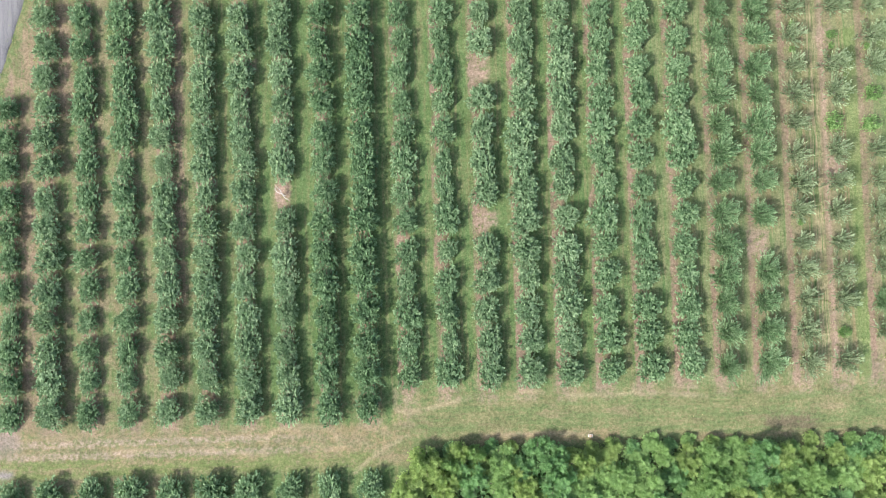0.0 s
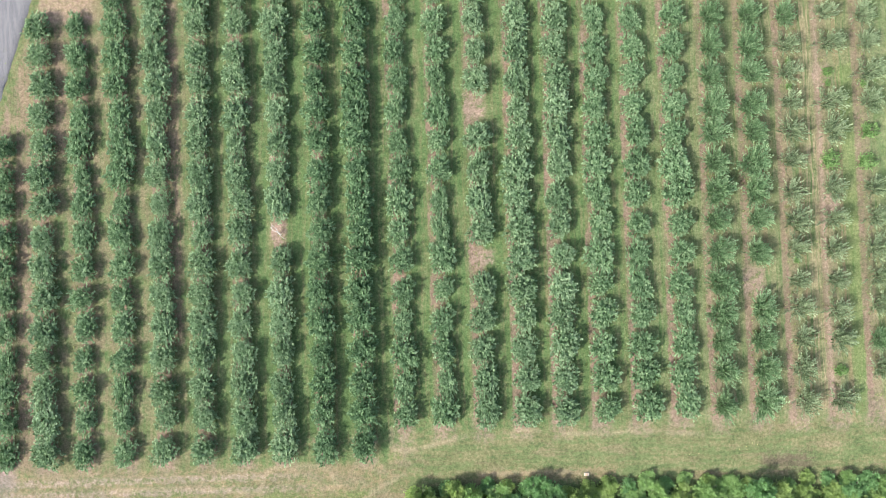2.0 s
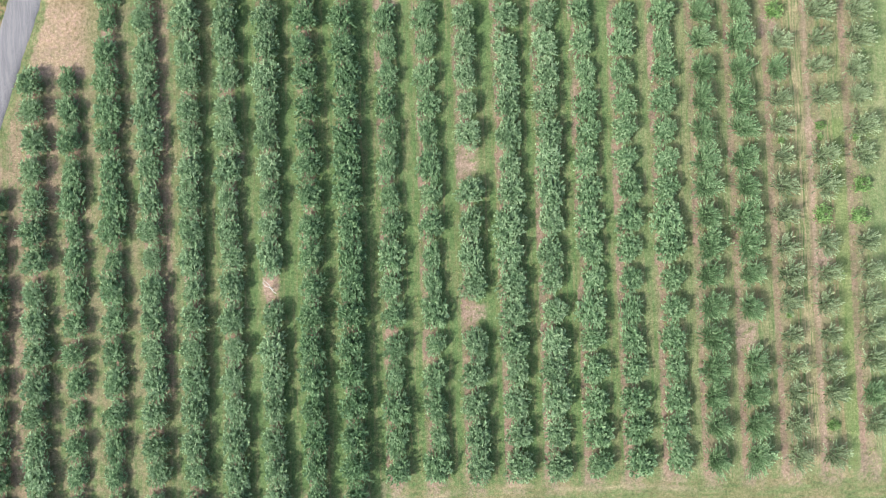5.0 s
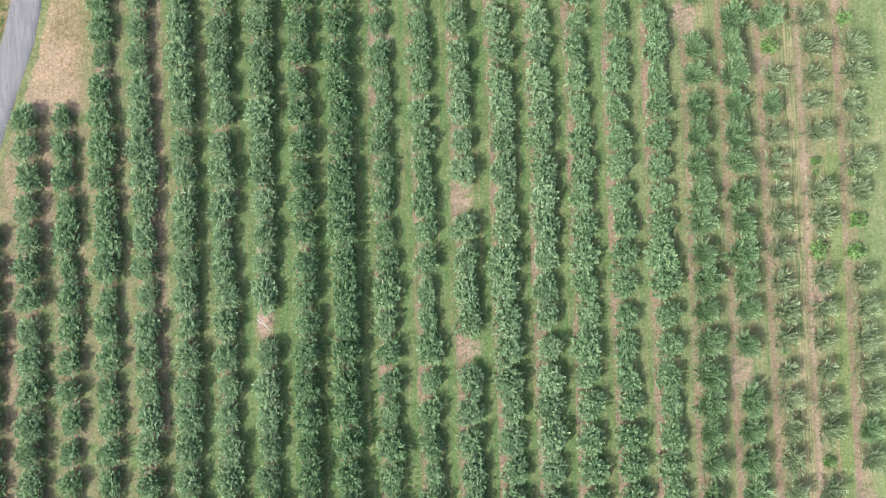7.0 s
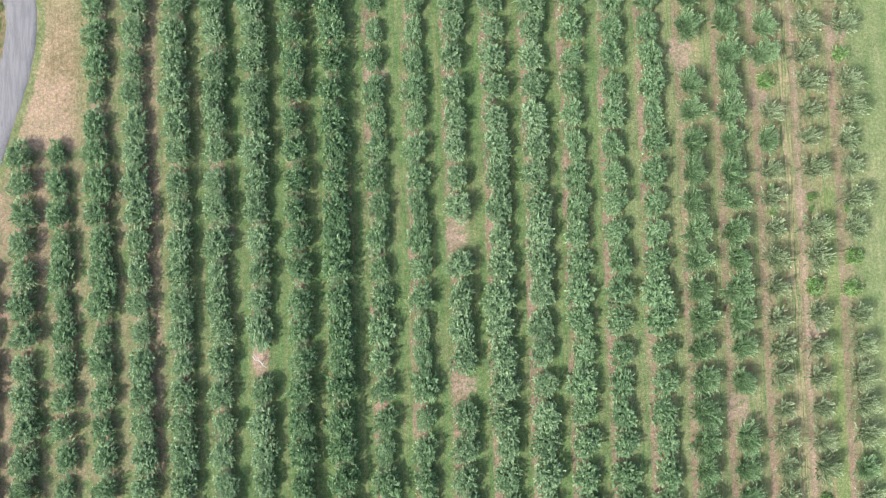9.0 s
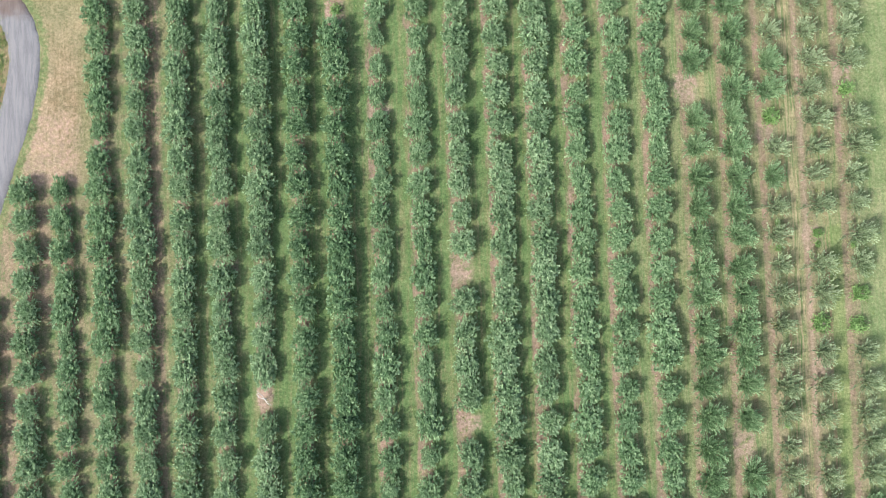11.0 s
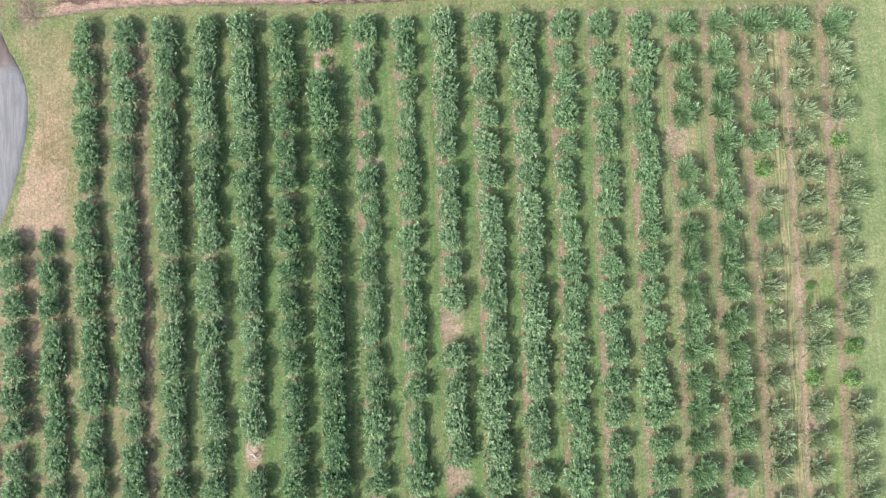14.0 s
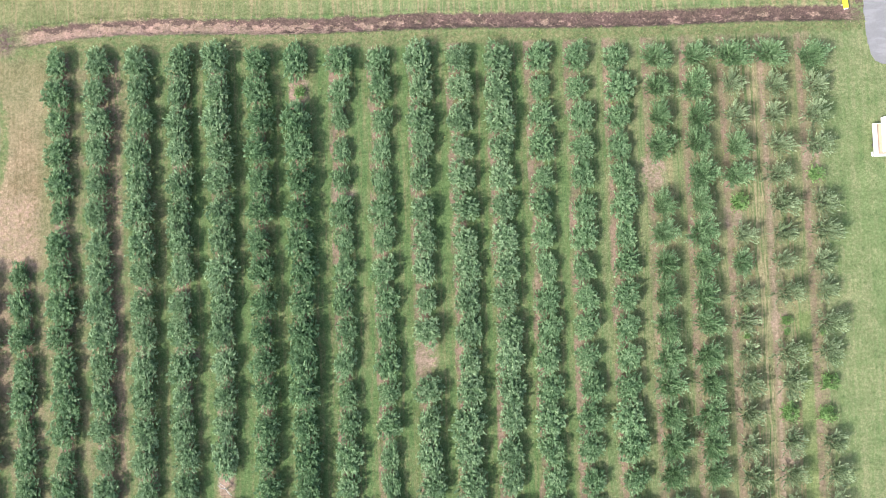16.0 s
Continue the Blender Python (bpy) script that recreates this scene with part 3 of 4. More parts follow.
def inner_leaves(rng, count, radius, half, mid, size):
    """Large loose leaves that fill the heart of a crown, its shade painted into their tone."""
    e = unit(rng.normal(size=(count, 3)))
    c = e * rng.uniform(0.1, 0.85, (count, 1)) ** 0.6 * (radius, radius, half) + (0, 0, mid)
    n = unit(rng.normal(size=(count, 3)) * 0.5 + (0, 0, 1))
    # the negative tip value darkens these leaves: crown shade put into the colour
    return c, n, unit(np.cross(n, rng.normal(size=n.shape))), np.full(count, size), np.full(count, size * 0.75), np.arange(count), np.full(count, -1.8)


def bushy_crown(name, seed, radius, bottom, top, shoots, each, leaf):
    """A full crown: boughs that each carry a tuft of leafy shoots, with clefts between them and water shoots on top."""
    rng = np.random.default_rng(seed)
    wave = rng.uniform(0, 2 * math.pi, 4)

    def reach(q):
        square = (np.abs(np.cos(q)) ** 2.7 + np.abs(np.sin(q)) ** 2.7) ** (-1 / 2.7)
        return radius * square * (1 + 0.10 * np.sin(2 * q + wave[0]) + 0.09 * np.sin(3 * q + wave[1]) + 0.07 * np.sin(5 * q + wave[2]) + 0.05 * np.sin(8 * q + wave[3]))

    mid, half = bottom + (top - bottom) * 0.42, (top - bottom) * 0.55
    boughs = 28
    bq = rng.uniform(0, 2 * math.pi, boughs)
    br = np.sqrt((np.arange(boughs) + 0.5) / boughs)
    bx = np.stack([np.cos(bq) * br * reach(bq), np.sin(bq) * br * reach(bq)], 1)
    lift = rng.normal(size=boughs) * 0.2
    q = np.arange(shoots) * 2.39996 + rng.normal(size=shoots) * 0.10 + wave[0]
    rho = np.sqrt((np.arange(shoots) + rng.uniform(0.0, 1.0, shoots)) / shoots)
    flat = np.stack([np.cos(q) * rho * reach(q), np.sin(q) * rho * reach(q)], 1)
    far = np.linalg.norm(flat[:, None] - bx[None], axis=-1)
    own = far.argmin(1)
    gap = far.min(1)
    flat += (bx[own] - flat) * (rng.uniform(0.1, 0.4, shoots) * (gap > 0.2))[:, None]
    z = mid + half * np.sqrt(np.maximum(0.02, 1 - rho ** 2.2)) + lift[own] - 1.6 * np.minimum(gap, 0.7) ** 2 - rng.exponential(0.12, shoots)
    root = np.column_stack([flat, np.maximum(z, bottom) - 0.2])
    away = np.column_stack([flat - bx[own], np.zeros(shoots)]) * 1.1 + np.column_stack([np.cos(q), np.sin(q), np.zeros(shoots)]) * (0.75 * rho ** 2)[:, None]
    axis = unit(away + rng.normal(size=(shoots, 3)) * 0.55 + (0, 0, 0.5))
    sets = [plumes(rng, root, axis, rng.uniform(0.38, 0.72, shoots), each, leaf)]
    # shaded lower shoots round the flanks
    low = shoots // 4
    lq = rng.uniform(0, 2 * math.pi, low)
    ring = np.stack([np.cos(lq), np.sin(lq), np.zeros(low)], 1)
    foot = ring * (reach(lq) * rng.uniform(0.55, 0.95, low))[:, None] + np.stack([0 * lq, 0 * lq, rng.uniform(bottom, mid, low)], 1)
    sets.append(plumes(rng, foot, unit(ring + rng.normal(size=(low, 3)) * 0.4 + (0, 0, 0.2)), rng.uniform(0.4, 0.7, low), each - 4, leaf))
    # water shoots that stand up out of the crown and out of its flanks
    stand = max(5, shoots // 10)
    q, rho = rng.uniform(0, 2 * math.pi, stand), rng.uniform(0.1, 1.0, stand) ** 0.6
    foot = np.stack([np.cos(q) * rho * reach(q) * 0.95, np.sin(q) * rho * reach(q) * 0.95, mid + half * np.sqrt(np.maximum(0.03, 1 - rho ** 2)) * 0.85], 1)
    rise = unit(np.stack([np.cos(q) * rho * 0.7, np.sin(q) * rho * 0.7, np.ones(stand)], 1) + rng.normal(size=(stand, 3)) * 0.2)
    sets.append(plumes(rng, foot, rise, half * rng.uniform(0.35, 0.75, stand), each + 2, leaf * 0.9))
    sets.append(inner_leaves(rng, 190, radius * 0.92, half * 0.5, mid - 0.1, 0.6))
    return leafy_mesh(name, rng, sets)


def spiky_crown(name, seed, radius, height, shoots, each, leaf, core=30):
    """An open crown: straight upright shoots that fan out from low forks."""
    rng = np.random.default_rng(seed)
    q = rng.uniform(0, 2 * math.pi, shoots)
    lean = rng.uniform(0.0, 1.0, shoots) ** 0.55
    far = radius * (1 + 0.16 * np.sin(2 * q + seed) + 0.12 * np.sin(5 * q + 2 * seed))
    inner = rng.uniform(0.3, 0.6, shoots) * lean * far
    root = np.stack([np.cos(q) * inner, np.sin(q) * inner, rng.uniform(0.5, 1.3, shoots)], 1)
    tip = np.stack([np.cos(q) * lean * far, np.sin(q) * lean * far, height * (1.0 - 0.5 * lean ** 2) * rng.uniform(0.78, 1.08, shoots)], 1)
    tip += rng.normal(size=tip.shape) * 0.18
    long = np.linalg.norm(tip - root, axis=1)
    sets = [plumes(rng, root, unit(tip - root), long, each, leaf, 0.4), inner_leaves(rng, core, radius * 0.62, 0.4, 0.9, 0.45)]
    return leafy_mesh(name, rng, sets)


def tree(name, crown, wood, leaf_mat, bark_mat, label, category, group):
    base = new(name)
    base.empty_display_size = 0.3
    tagged(base, label, category, group)
    part("trunk", wood, bark_mat, base)
    part("crown", crown, leaf_mat, base)
    return base


def family(name, crowns, woods, leaf_mat, label, group):
    return [tree(name, c, woods[k % len(woods)], leaf_mat, BARK, label, "apple tree", group) for k, c in enumerate(crowns)]


apple_wood = [wood_mesh("trunk", 20 + k, 2.5, 1.5, 6, 0.11) for k in range(3)]
young_wood = [wood_mesh("trunk", 30 + k, 2.2, 1.0, 5, 0.06) for k in range(2)]
KINDS = {
    "mature": family("apple_tree", [bushy_crown("crown", 100 + k, 1.73, 0.40, 2.8, 170, 13, 0.215) for k in range(8)], apple_wood, LEAF_MATURE, "mature apple tree with a full green leafy crown", "apple trees in rows"),
    "silver": family("pale_apple_tree", [bushy_crown("crown", 120 + k, 1.73, 0.40, 2.8, 170, 13, 0.215) for k in range(8)], apple_wood, LEAF_SILVER, "mature apple tree with pale silvery green leaves", "pale apple trees in rows"),
    "dark": family("dark_apple_tree", [bushy_crown("crown", 140 + k, 1.78, 0.40, 2.9, 170, 13, 0.215) for k in range(8)], apple_wood, LEAF_DARK, "mature apple tree with dense dark green foliage", "dark apple trees in rows"),
    "leafy": family("upright_apple_tree", [spiky_crown("crown", 150 + k, 2.25, 3.35, 205, 13, 0.225, 150) for k in range(6)], apple_wood, LEAF_MATURE, "vigorous apple tree with dense upright green shoots", "upright apple trees"),
    "young": family("young_apple_tree", [spiky_crown("crown", 160 + k, 2.05, 3.2, 92, 14, 0.225, 40) for k in range(6)], young_wood, LEAF_YOUNG, "young apple tree with open upright grey-green shoots", "young apple trees"),
    "bright": family("apple_sapling", [bushy_crown("crown", 180 + k, 0.95, 0.15, 1.2, 70, 7, 0.20) for k in range(3)], young_wood[:1], LEAF_BRIGHT, "low bright green replanted sapling on bare soil", "replanted saplings"),
}
used = {key: [False] * len(v) for key, v in KINDS.items()}
tree_rng = random.Random(7)


def plant(kind, x, y, wide=1.0, along=1.0, tall=1.0):
    """Set one tree of a kind on the ground, turned and sized."""
    k = tree_rng.randrange(len(KINDS[kind]))
    m = Matrix.LocRotScale((x, y, ground_height(x, y)), Euler((radians(tree_rng.uniform(-4, 4)), radians(tree_rng.uniform(-4, 4)), tree_rng.choice((0, math.pi)) + radians(tree_rng.uniform(-12, 12)))), (wide, along, tall))
    if used[kind][k]:
        if kind == "bright":
            m = m @ Matrix.Diagonal((*(1 / v for v in KINDS[kind][k].scale), 1))
        return copy_thing(KINDS[kind][k], m)
    used[kind][k] = True
    KINDS[kind][k].matrix_basis = m
    return KINDS[kind][k]


# One string a row, from the far end to the near end, one letter a planting place:
# L large, M usual, m lesser, s small, G dense upright, y young, Y larger young, b low bright sapling, c lesser one, . none
ROWS_OF_TREES = [
    ("mature", "           MMMLMmmmMMM"),
    ("silver", "       MMMMMLLMLLLLLLL"),
    ("mature", "       mMMMMmMMMMmmMmm"),
    ("mature", "MMMMMsMMMMMMMmMMMMMMmM"),
    ("silver", "MMMMmMMMLLLmMsMMMMMLML"),
    ("silver", "MMMLMLLMMMMMMMsLMLLMMM"),
    ("silver", "MmMMMMMMMMMmMMMMMMLLMM"),
    ("silver", "LLLLLLLLMMmMmM.MMMmMLL"),
    ("dark", "MMMMMMMMMMMMMMMMMMMMmM"),
    ("dark", "McLLLLLLLLLLLLLLLLLLLM"),
    ("mature", "MmsssmmmmmmmmMmMmmMMM"),
    ("mature", "MmmmmMMMmmmmMmmmmMMmM"),
    ("silver", "LLLMMLMmML.MMML.MMMMM"),
    ("silver", "MMMmMMMMMMMLLMLMLMMML"),
    ("silver", "LLLMMMLMMMMMMMMMMLLMM"),
    ("mature", "MmMMmMmmmMMMMLMMMMMMM"),
    ("mature", "MmMMMmMMMMMMMMmmMMMMM"),
    ("mature", "MMMMMMmMMMMMMLMMMMMMM"),
    ("leafy", "MMMM.MMMMMMMMMMMMMMMM"),
    ("leafy", "MMMMMmMmMMMMMMMM.MMMM"),
    ("young", "GyyGGbymyyyyyyYYyyyyy"),
    ("young", "GyyYyYyyYcYYbyyyyyYcy"),
    ("young", "GYYYbyYyyYybbyyyyymy."),
]


def drift(i, y):
    """How far the outer rows were planted off the regular lines."""
    if i > 17:
        near, far = (0.3, 0.5) if i > 19 else (0.1, 0.25)
        return -near - far * min(1.0, max(0.0, (y - 35) / 35))
    return (-0.2 if i < 2 or i == 10 else -0.42 if i < 10 else 0.0) - (0.3 if 1 < i < 5 else 0.0) * min(1.0, max(0.0, (y - 25) / 15))


SIZES = {"L": 1.06, "M": 0.96, "m": 0.85, "s": 0.76, "G": 1.08, "y": 1.06, "Y": 1.2, "b": 1.2, "c": 0.75}
ALONG = {"L": 1.08, "M": 1.13, "m": 1.22, "s": 1.18}
KIND_OF = {"b": "bright", "c": "bright", "y": "young", "Y": "young", "G": "leafy"}
for i, (kind, places) in enumerate(ROWS_OF_TREES):
    line = SPACING * (i - 11)
    far_end, near_end, count = 77.1 - 0.0237 * line, (-19.6 if i < 10 else -15.3), (22 if i < 10 else 21)
    for j, letter in enumerate(places):
        if letter in ". ":
            continue
        what = KIND_OF.get(letter, "leafy" if kind == "young" else kind)
        size = SIZES[letter] * tree_rng.uniform(0.95, 1.06) * (1.06 if kind == "leafy" or letter == "G" else 1.0)
        y = far_end + (near_end - far_end) * j / (count - 1) + tree_rng.uniform(-0.3, 0.3) - 0.1
        x = line * fan(y) + drift(i, y) + tree_rng.uniform(-0.28, 0.28)
        plant(what, x, y, size * (1.07 if 12 < i < 18 else 1.0), size * ALONG.get(letter, 1.0) * (1.02 if i < 12 else 0.97 if i < 17 else 0.94) * tree_rng.uniform(0.89, 1.11), size * tree_rng.uniform(0.95, 1.06) * (0.88 if i < 5 else 1.0))
# shoots of new growth at the feet of the young trees
for x, y in ((54.7, 32.8), (54.8, 36.7), (60.8, 33.2), (54.5, 5.9), (60.9, -11.2), (66.3, 33.0)):
    plant("bright", x, y, 0.42, 0.5, 0.5)
# the next block across the track
for i in range(10):
    for j in range(2):
        plant("mature", SPACING * (i - 11) * 1.006 - 0.4 + tree_rng.uniform(-0.2, 0.2), -32.0 - 4.57 * j, 1.04, 1.2, 1.0)


# ---- woodland strip ----
def broad_tree(seed, radius, height, leaf_mat, label):
    """Several leaders, each with feathery boughs that reach out from it, shorter towards its tip."""
    rng = np.random.default_rng(seed)
    leaders, boughs, each = 10, 500, 16
    lq, lr = rng.uniform(0, 2 * math.pi, leaders), np.sqrt(np.arange(leaders) / leaders) * 0.82
    foot = np.stack([np.cos(lq) * lr * radius, np.sin(lq) * lr * radius], 1)
    peak = height * (1.05 - 0.42 * lr ** 2) * rng.uniform(0.82, 1.12, leaders)
    own = rng.integers(0, leaders, boughs)
    h = rng.uniform(0.0, 1.0, boughs) ** 0.75
    z = peak[own] * (0.38 + 0.62 * h)
    q = rng.uniform(0, 2 * math.pi, boughs)
    out = np.stack([np.cos(q), np.sin(q), np.zeros(boughs)], 1)
    root = np.column_stack([foot[own] * (0.75 + 0.25 * h)[:, None], z]) + out * 0.06
    aim = unit(out + rng.normal(size=(boughs, 3)) * 0.22 + np.stack([0 * h, 0 * h, 0.25 + 0.9 * h ** 2], 1))
    long = ((1.3 - 0.75 * h) * rng.uniform(0.75, 1.25, boughs))[:, None, None]
    s = np.linspace(0.1, 1.0, each)[None, :, None] + rng.uniform(-0.04, 0.04, (boughs, each, 1))
    level = unit(np.cross(aim, rng.normal(size=aim.shape) * 0.4 + (0, 0, 1)))
    hand = np.where(np.arange(each) % 2 == 0, 1.0, -1.0)[None, :, None]
    sag = s ** 2 * long * np.array((0, 0, -0.18))
    centres = root[:, None] + aim[:, None] * s * long + sag + level[:, None] * hand * (1.1 - s) * 0.17 + rng.normal(size=(boughs, each, 3)) * 0.03
    along = unit(aim[:, None] * 0.9 + level[:, None] * hand * 0.8 + rng.normal(size=centres.shape) * 0.25)
    upper = np.cross(aim, level)
    n = unit((upper * np.sign(upper[:, 2:3] + 1e-6))[:, None] + rng.normal(size=centres.shape) * 0.45)
    count = boughs * each
    size = rng.uniform(0.8, 1.3, count) * 0.22
    sprays = (centres.reshape(-1, 3), n.reshape(-1, 3), along.reshape(-1, 3), size, size * rng.uniform(0.34, 0.5, count), np.repeat(np.arange(boughs), each), np.clip(s, 0, 1).reshape(-1))
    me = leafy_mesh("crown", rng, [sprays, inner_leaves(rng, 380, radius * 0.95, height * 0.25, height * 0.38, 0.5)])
    return tree("broadleaf_tree", me, wood_mesh("trunk", seed, height, radius, 7, 0.16), leaf_mat, BARK, label, "tree", "trees of the woodland strip")


WOOD_LEAVES = (LEAF_WOOD, LEAF_WOOD_YELLOW, LEAF_WOOD_COOL)
WOOD_LABELS = ("broadleaf tree with a fresh green feathery crown", "broadleaf tree with a yellowish green feathery crown", "broadleaf tree with a cool green leafy crown")
WOOD_KINDS = [broad_tree(300 + k, 2.5 + 0.25 * (k % 3), 3.9 + 0.3 * (k % 4), WOOD_LEAVES[k % 3], WOOD_LABELS[k % 3]) for k in range(9)]
wood_rng = random.Random(11)
wood_used = [False] * len(WOOD_KINDS)
for line, (y0, x0, gap) in enumerate(((-28.9, -4.4, 3.9), (-32.0, -6.6, 4.2), (-27.3, -3.4, 3.0), (-35.6, -6.0, 4.6))):
    x = x0
    while x < 86:
        k = wood_rng.randrange(len(WOOD_KINDS))
        size = wood_rng.uniform(0.78, 1.08) * (0.55 if line == 2 else 1.0) + (0.06, 0.24, 0.04, 0.3)[line]
        px, py = x, y0 + wood_rng.uniform(-0.9, 0.7)
        m = Matrix.LocRotScale((px, py, ground_height(px, py)), Euler((0, 0, wood_rng.uniform(0, 6.3))), (size, size, size * wood_rng.uniform(0.8, 1.3) * (0.70, 0.84, 0.72, 0.84)[line]))
        if wood_used[k]:
            copy_thing(WOOD_KINDS[k], m)
        else:
            WOOD_KINDS[k].matrix_basis = m
            wood_used[k] = True
        x += gap * wood_rng.uniform(0.85, 1.15)


for k, (px, py, size) in enumerate(((0.6, -27.2, 0.78), (3.4, -27.6, 0.72), (12.6, -27.2, 0.74))):
    copy_thing(WOOD_KINDS[(2 * k + 1) % 9], Matrix.LocRotScale((px, py, ground_height(px, py)), Euler((0, 0, 1.3 * k)), (size, size, size * 0.9)) @ Matrix.Diagonal((*(1 / v for v in WOOD_KINDS[(2 * k + 1) % 9].scale), 1)))


# ---- loose things ----
def plain(name, a, b, rough=0.6, metal=0.0, scale=6.0, spec=0.4):
    g = Nodes(name)
    pos, _, _ = g.place()
    grain = g.noise(pos, scale, 5.0)
    return g.surface(g.mix(grain, a, b), rough, metal, spec, normal=g.bump(grain, 0.25, 0.01))


WHITE_PAINT = plain("white_paint", (0.62, 0.62, 0.60), (0.82, 0.82, 0.80))
DECK_WOOD = plain("deck_wood", (0.42, 0.29, 0.20), (0.60, 0.44, 0.32), 0.8, scale=3.0)
YELLOW_PAINT = plain("yellow_paint", (0.70, 0.52, 0.03), (0.85, 0.66, 0.06), 0.5)
RUBBER = plain("rubber", (0.02, 0.02, 0.02), (0.05, 0.05, 0.05), 0.8)
STEEL = plain("galvanised_steel", (0.35, 0.36, 0.37), (0.5, 0.51, 0.52), 0.45, 0.7)


def block(x0, x1, y0, y1, z0, z1, bevel=0.02):
    """A bevelled box as a mesh."""
    bm = bmesh.new()
    bmesh.ops.create_cube(bm, size=1.0, matrix=Matrix.LocRotScale(((x0 + x1) / 2, (y0 + y1) / 2, (z0 + z1) / 2), None, (x1 - x0, y1 - y0, z1 - z0)))
    if bevel:
        bmesh.ops.bevel(bm, geom=bm.edges[:], offset=bevel, segments=2, affect="EDGES", profile=0.6)
    me = bpy.data.meshes.new("block")
    bm.to_mesh(me)
    bm.free()
    return me


def wheel_mesh(radius, width):
    bm = bmesh.new()
    bmesh.ops.create_cone(bm, cap_ends=True, segments=24, radius1=radius, radius2=radius, depth=width, matrix=Matrix.Rotation(math.pi / 2, 4, "Y"))
    bmesh.ops.bevel(bm, geom=[e for e in bm.edges if e.is_boundary is False and len(e.link_faces) == 2 and any(len(f.verts) > 4 for f in e.link_faces)], offset=0.04, segments=2, affect="EDGES")
    me = bpy.data.meshes.new("tyre")
    bm.to_mesh(me)
    bm.free()
    return me


def farm_trailer(x, y):
    """White-sided harvest trailer with a bare plank deck and a taller white box at its far side."""
    base = tagged(new("farm_trailer"), "white-sided harvest trailer with a plank deck on grass", "trailer")
    base.location = (x, y, 0)
    wide, long = 2.3, 5.1
    part("frame", block(0.05, wide - 0.05, 0.05, long - 0.05, 0.52, 0.64), STEEL, base)
    deck = part("deck", block(0.0, wide - 0.06, 0.0, long - 0.06, 0.645, 0.665, 0), DECK_WOOD, base, "bare pale plank deck")
    plank = block(0.08, 0.08 + 0.2, 0.12, long - 0.12, 0.668, 0.70, 0.006)
    plank.materials.append(DECK_WOOD)
    for k in range(2, 10):
        ob = new("plank", plank)
        ob.parent = deck
        ob.location = (0.215 * k, 0, 0)
    part("side_board", block(-0.03, 0.42, 0.0, long, 0.67, 1.20, 0.05), WHITE_PAINT, base)
    part("side_board", block(wide - 0.05, wide + 0.03, 0.0, long, 0.55, 1.20), WHITE_PAINT, base)
    part("end_board", block(0.425, wide - 0.055, -0.03, 0.34, 0.71, 1.12, 0.05), WHITE_PAINT, base)
    part("end_board", block(0.055, wide - 0.055, long - 0.05, long + 0.03, 0.55, 1.0), WHITE_PAINT, base)
    part("tool_box", block(1.35, wide - 0.06, 0.6, long + 0.9, 0.71, 1.55), WHITE_PAINT, base, "tall white painted box")
    tyre = wheel_mesh(0.34, 0.22)
    tyre.materials.append(RUBBER)
    for wx in (0.28, wide - 0.28):
        for wy in (1.9, 2.8):
            ob = new("wheel", tyre)
            ob.parent = base
            ob.location = (wx, wy, 0.34)
    for lx in (-0.2, -0.32):
        part("lamp", block(lx, lx + 0.1, 0.05 + 0.15 * (lx < -0.3), 0.75, 0.45, 0.72), WHITE_PAINT, base)


farm_trailer(75.55, 59.45)


def yellow_barrier(x, y):
    base = tagged(new("barrier"), "yellow painted steel barrier beam lying beside the furrow", "barrier")
    base.location = (x, y, 0.05)
    base.rotation_euler = (0, 0, radians(6))
    part("beam", block(-0.34, 0.34, 0.0, 4.2, 0.12, 0.5, 0.05), YELLOW_PAINT, base)
    part("end_cap", block(-0.3, 0.3, -0.14, -0.01, 0.14, 0.46, 0.04), WHITE_PAINT, base, "pale end cap")
    for fy in (0.5, 3.4):
        part("foot", block(-0.6, 0.6, fy, fy + 0.25, 0.0, 0.12), STEEL, base)


yellow_barrier(72.9, 82.9)


def dead_tree(x, y):
    """A bleached bare apple stem with forked limbs."""
    rng = np.random.default_rng(5)
    verts, faces = [], []
    tube(verts, faces, [(0, 0, -0.1), (0.05, 0.0, 0.7), (-0.15, 0.25, 1.15)], [0.12, 0.10, 0.08])
    for tip in ((-1.15, 0.95, 1.5), (-0.75, 1.15, 1.75), (0.95, -0.95, 1.1), (0.75, -0.25, 1.5)):
        mid = np.array(tip) * 0.55 + rng.normal(size=3) * 0.12 + (0, 0, 0.45)
        tube(verts, faces, [(-0.05, 0.1, 0.9), mid, tip], [0.07, 0.05, 0.025], 5)
        end = np.array(tip) + rng.normal(size=3) * 0.3
        tube(verts, faces, [mid, (mid + end) / 2 + rng.normal(size=3) * 0.06, end], [0.03, 0.02, 0.01], 4)
    me = bpy.data.meshes.new("dead_tree")
    me.from_pydata([tuple(map(float, v)) for v in verts], [], faces)
    me.shade_smooth()
    me.materials.append(DEAD_WOOD)
    ob = tagged(new("dead_tree", me), "bleached leafless dead apple tree in a gap", "dead tree")
    ob.location = (x, y, 0)
    ob.scale = (0.95, 0.95, 0.9)


dead_tree(-24.9, 12.6)


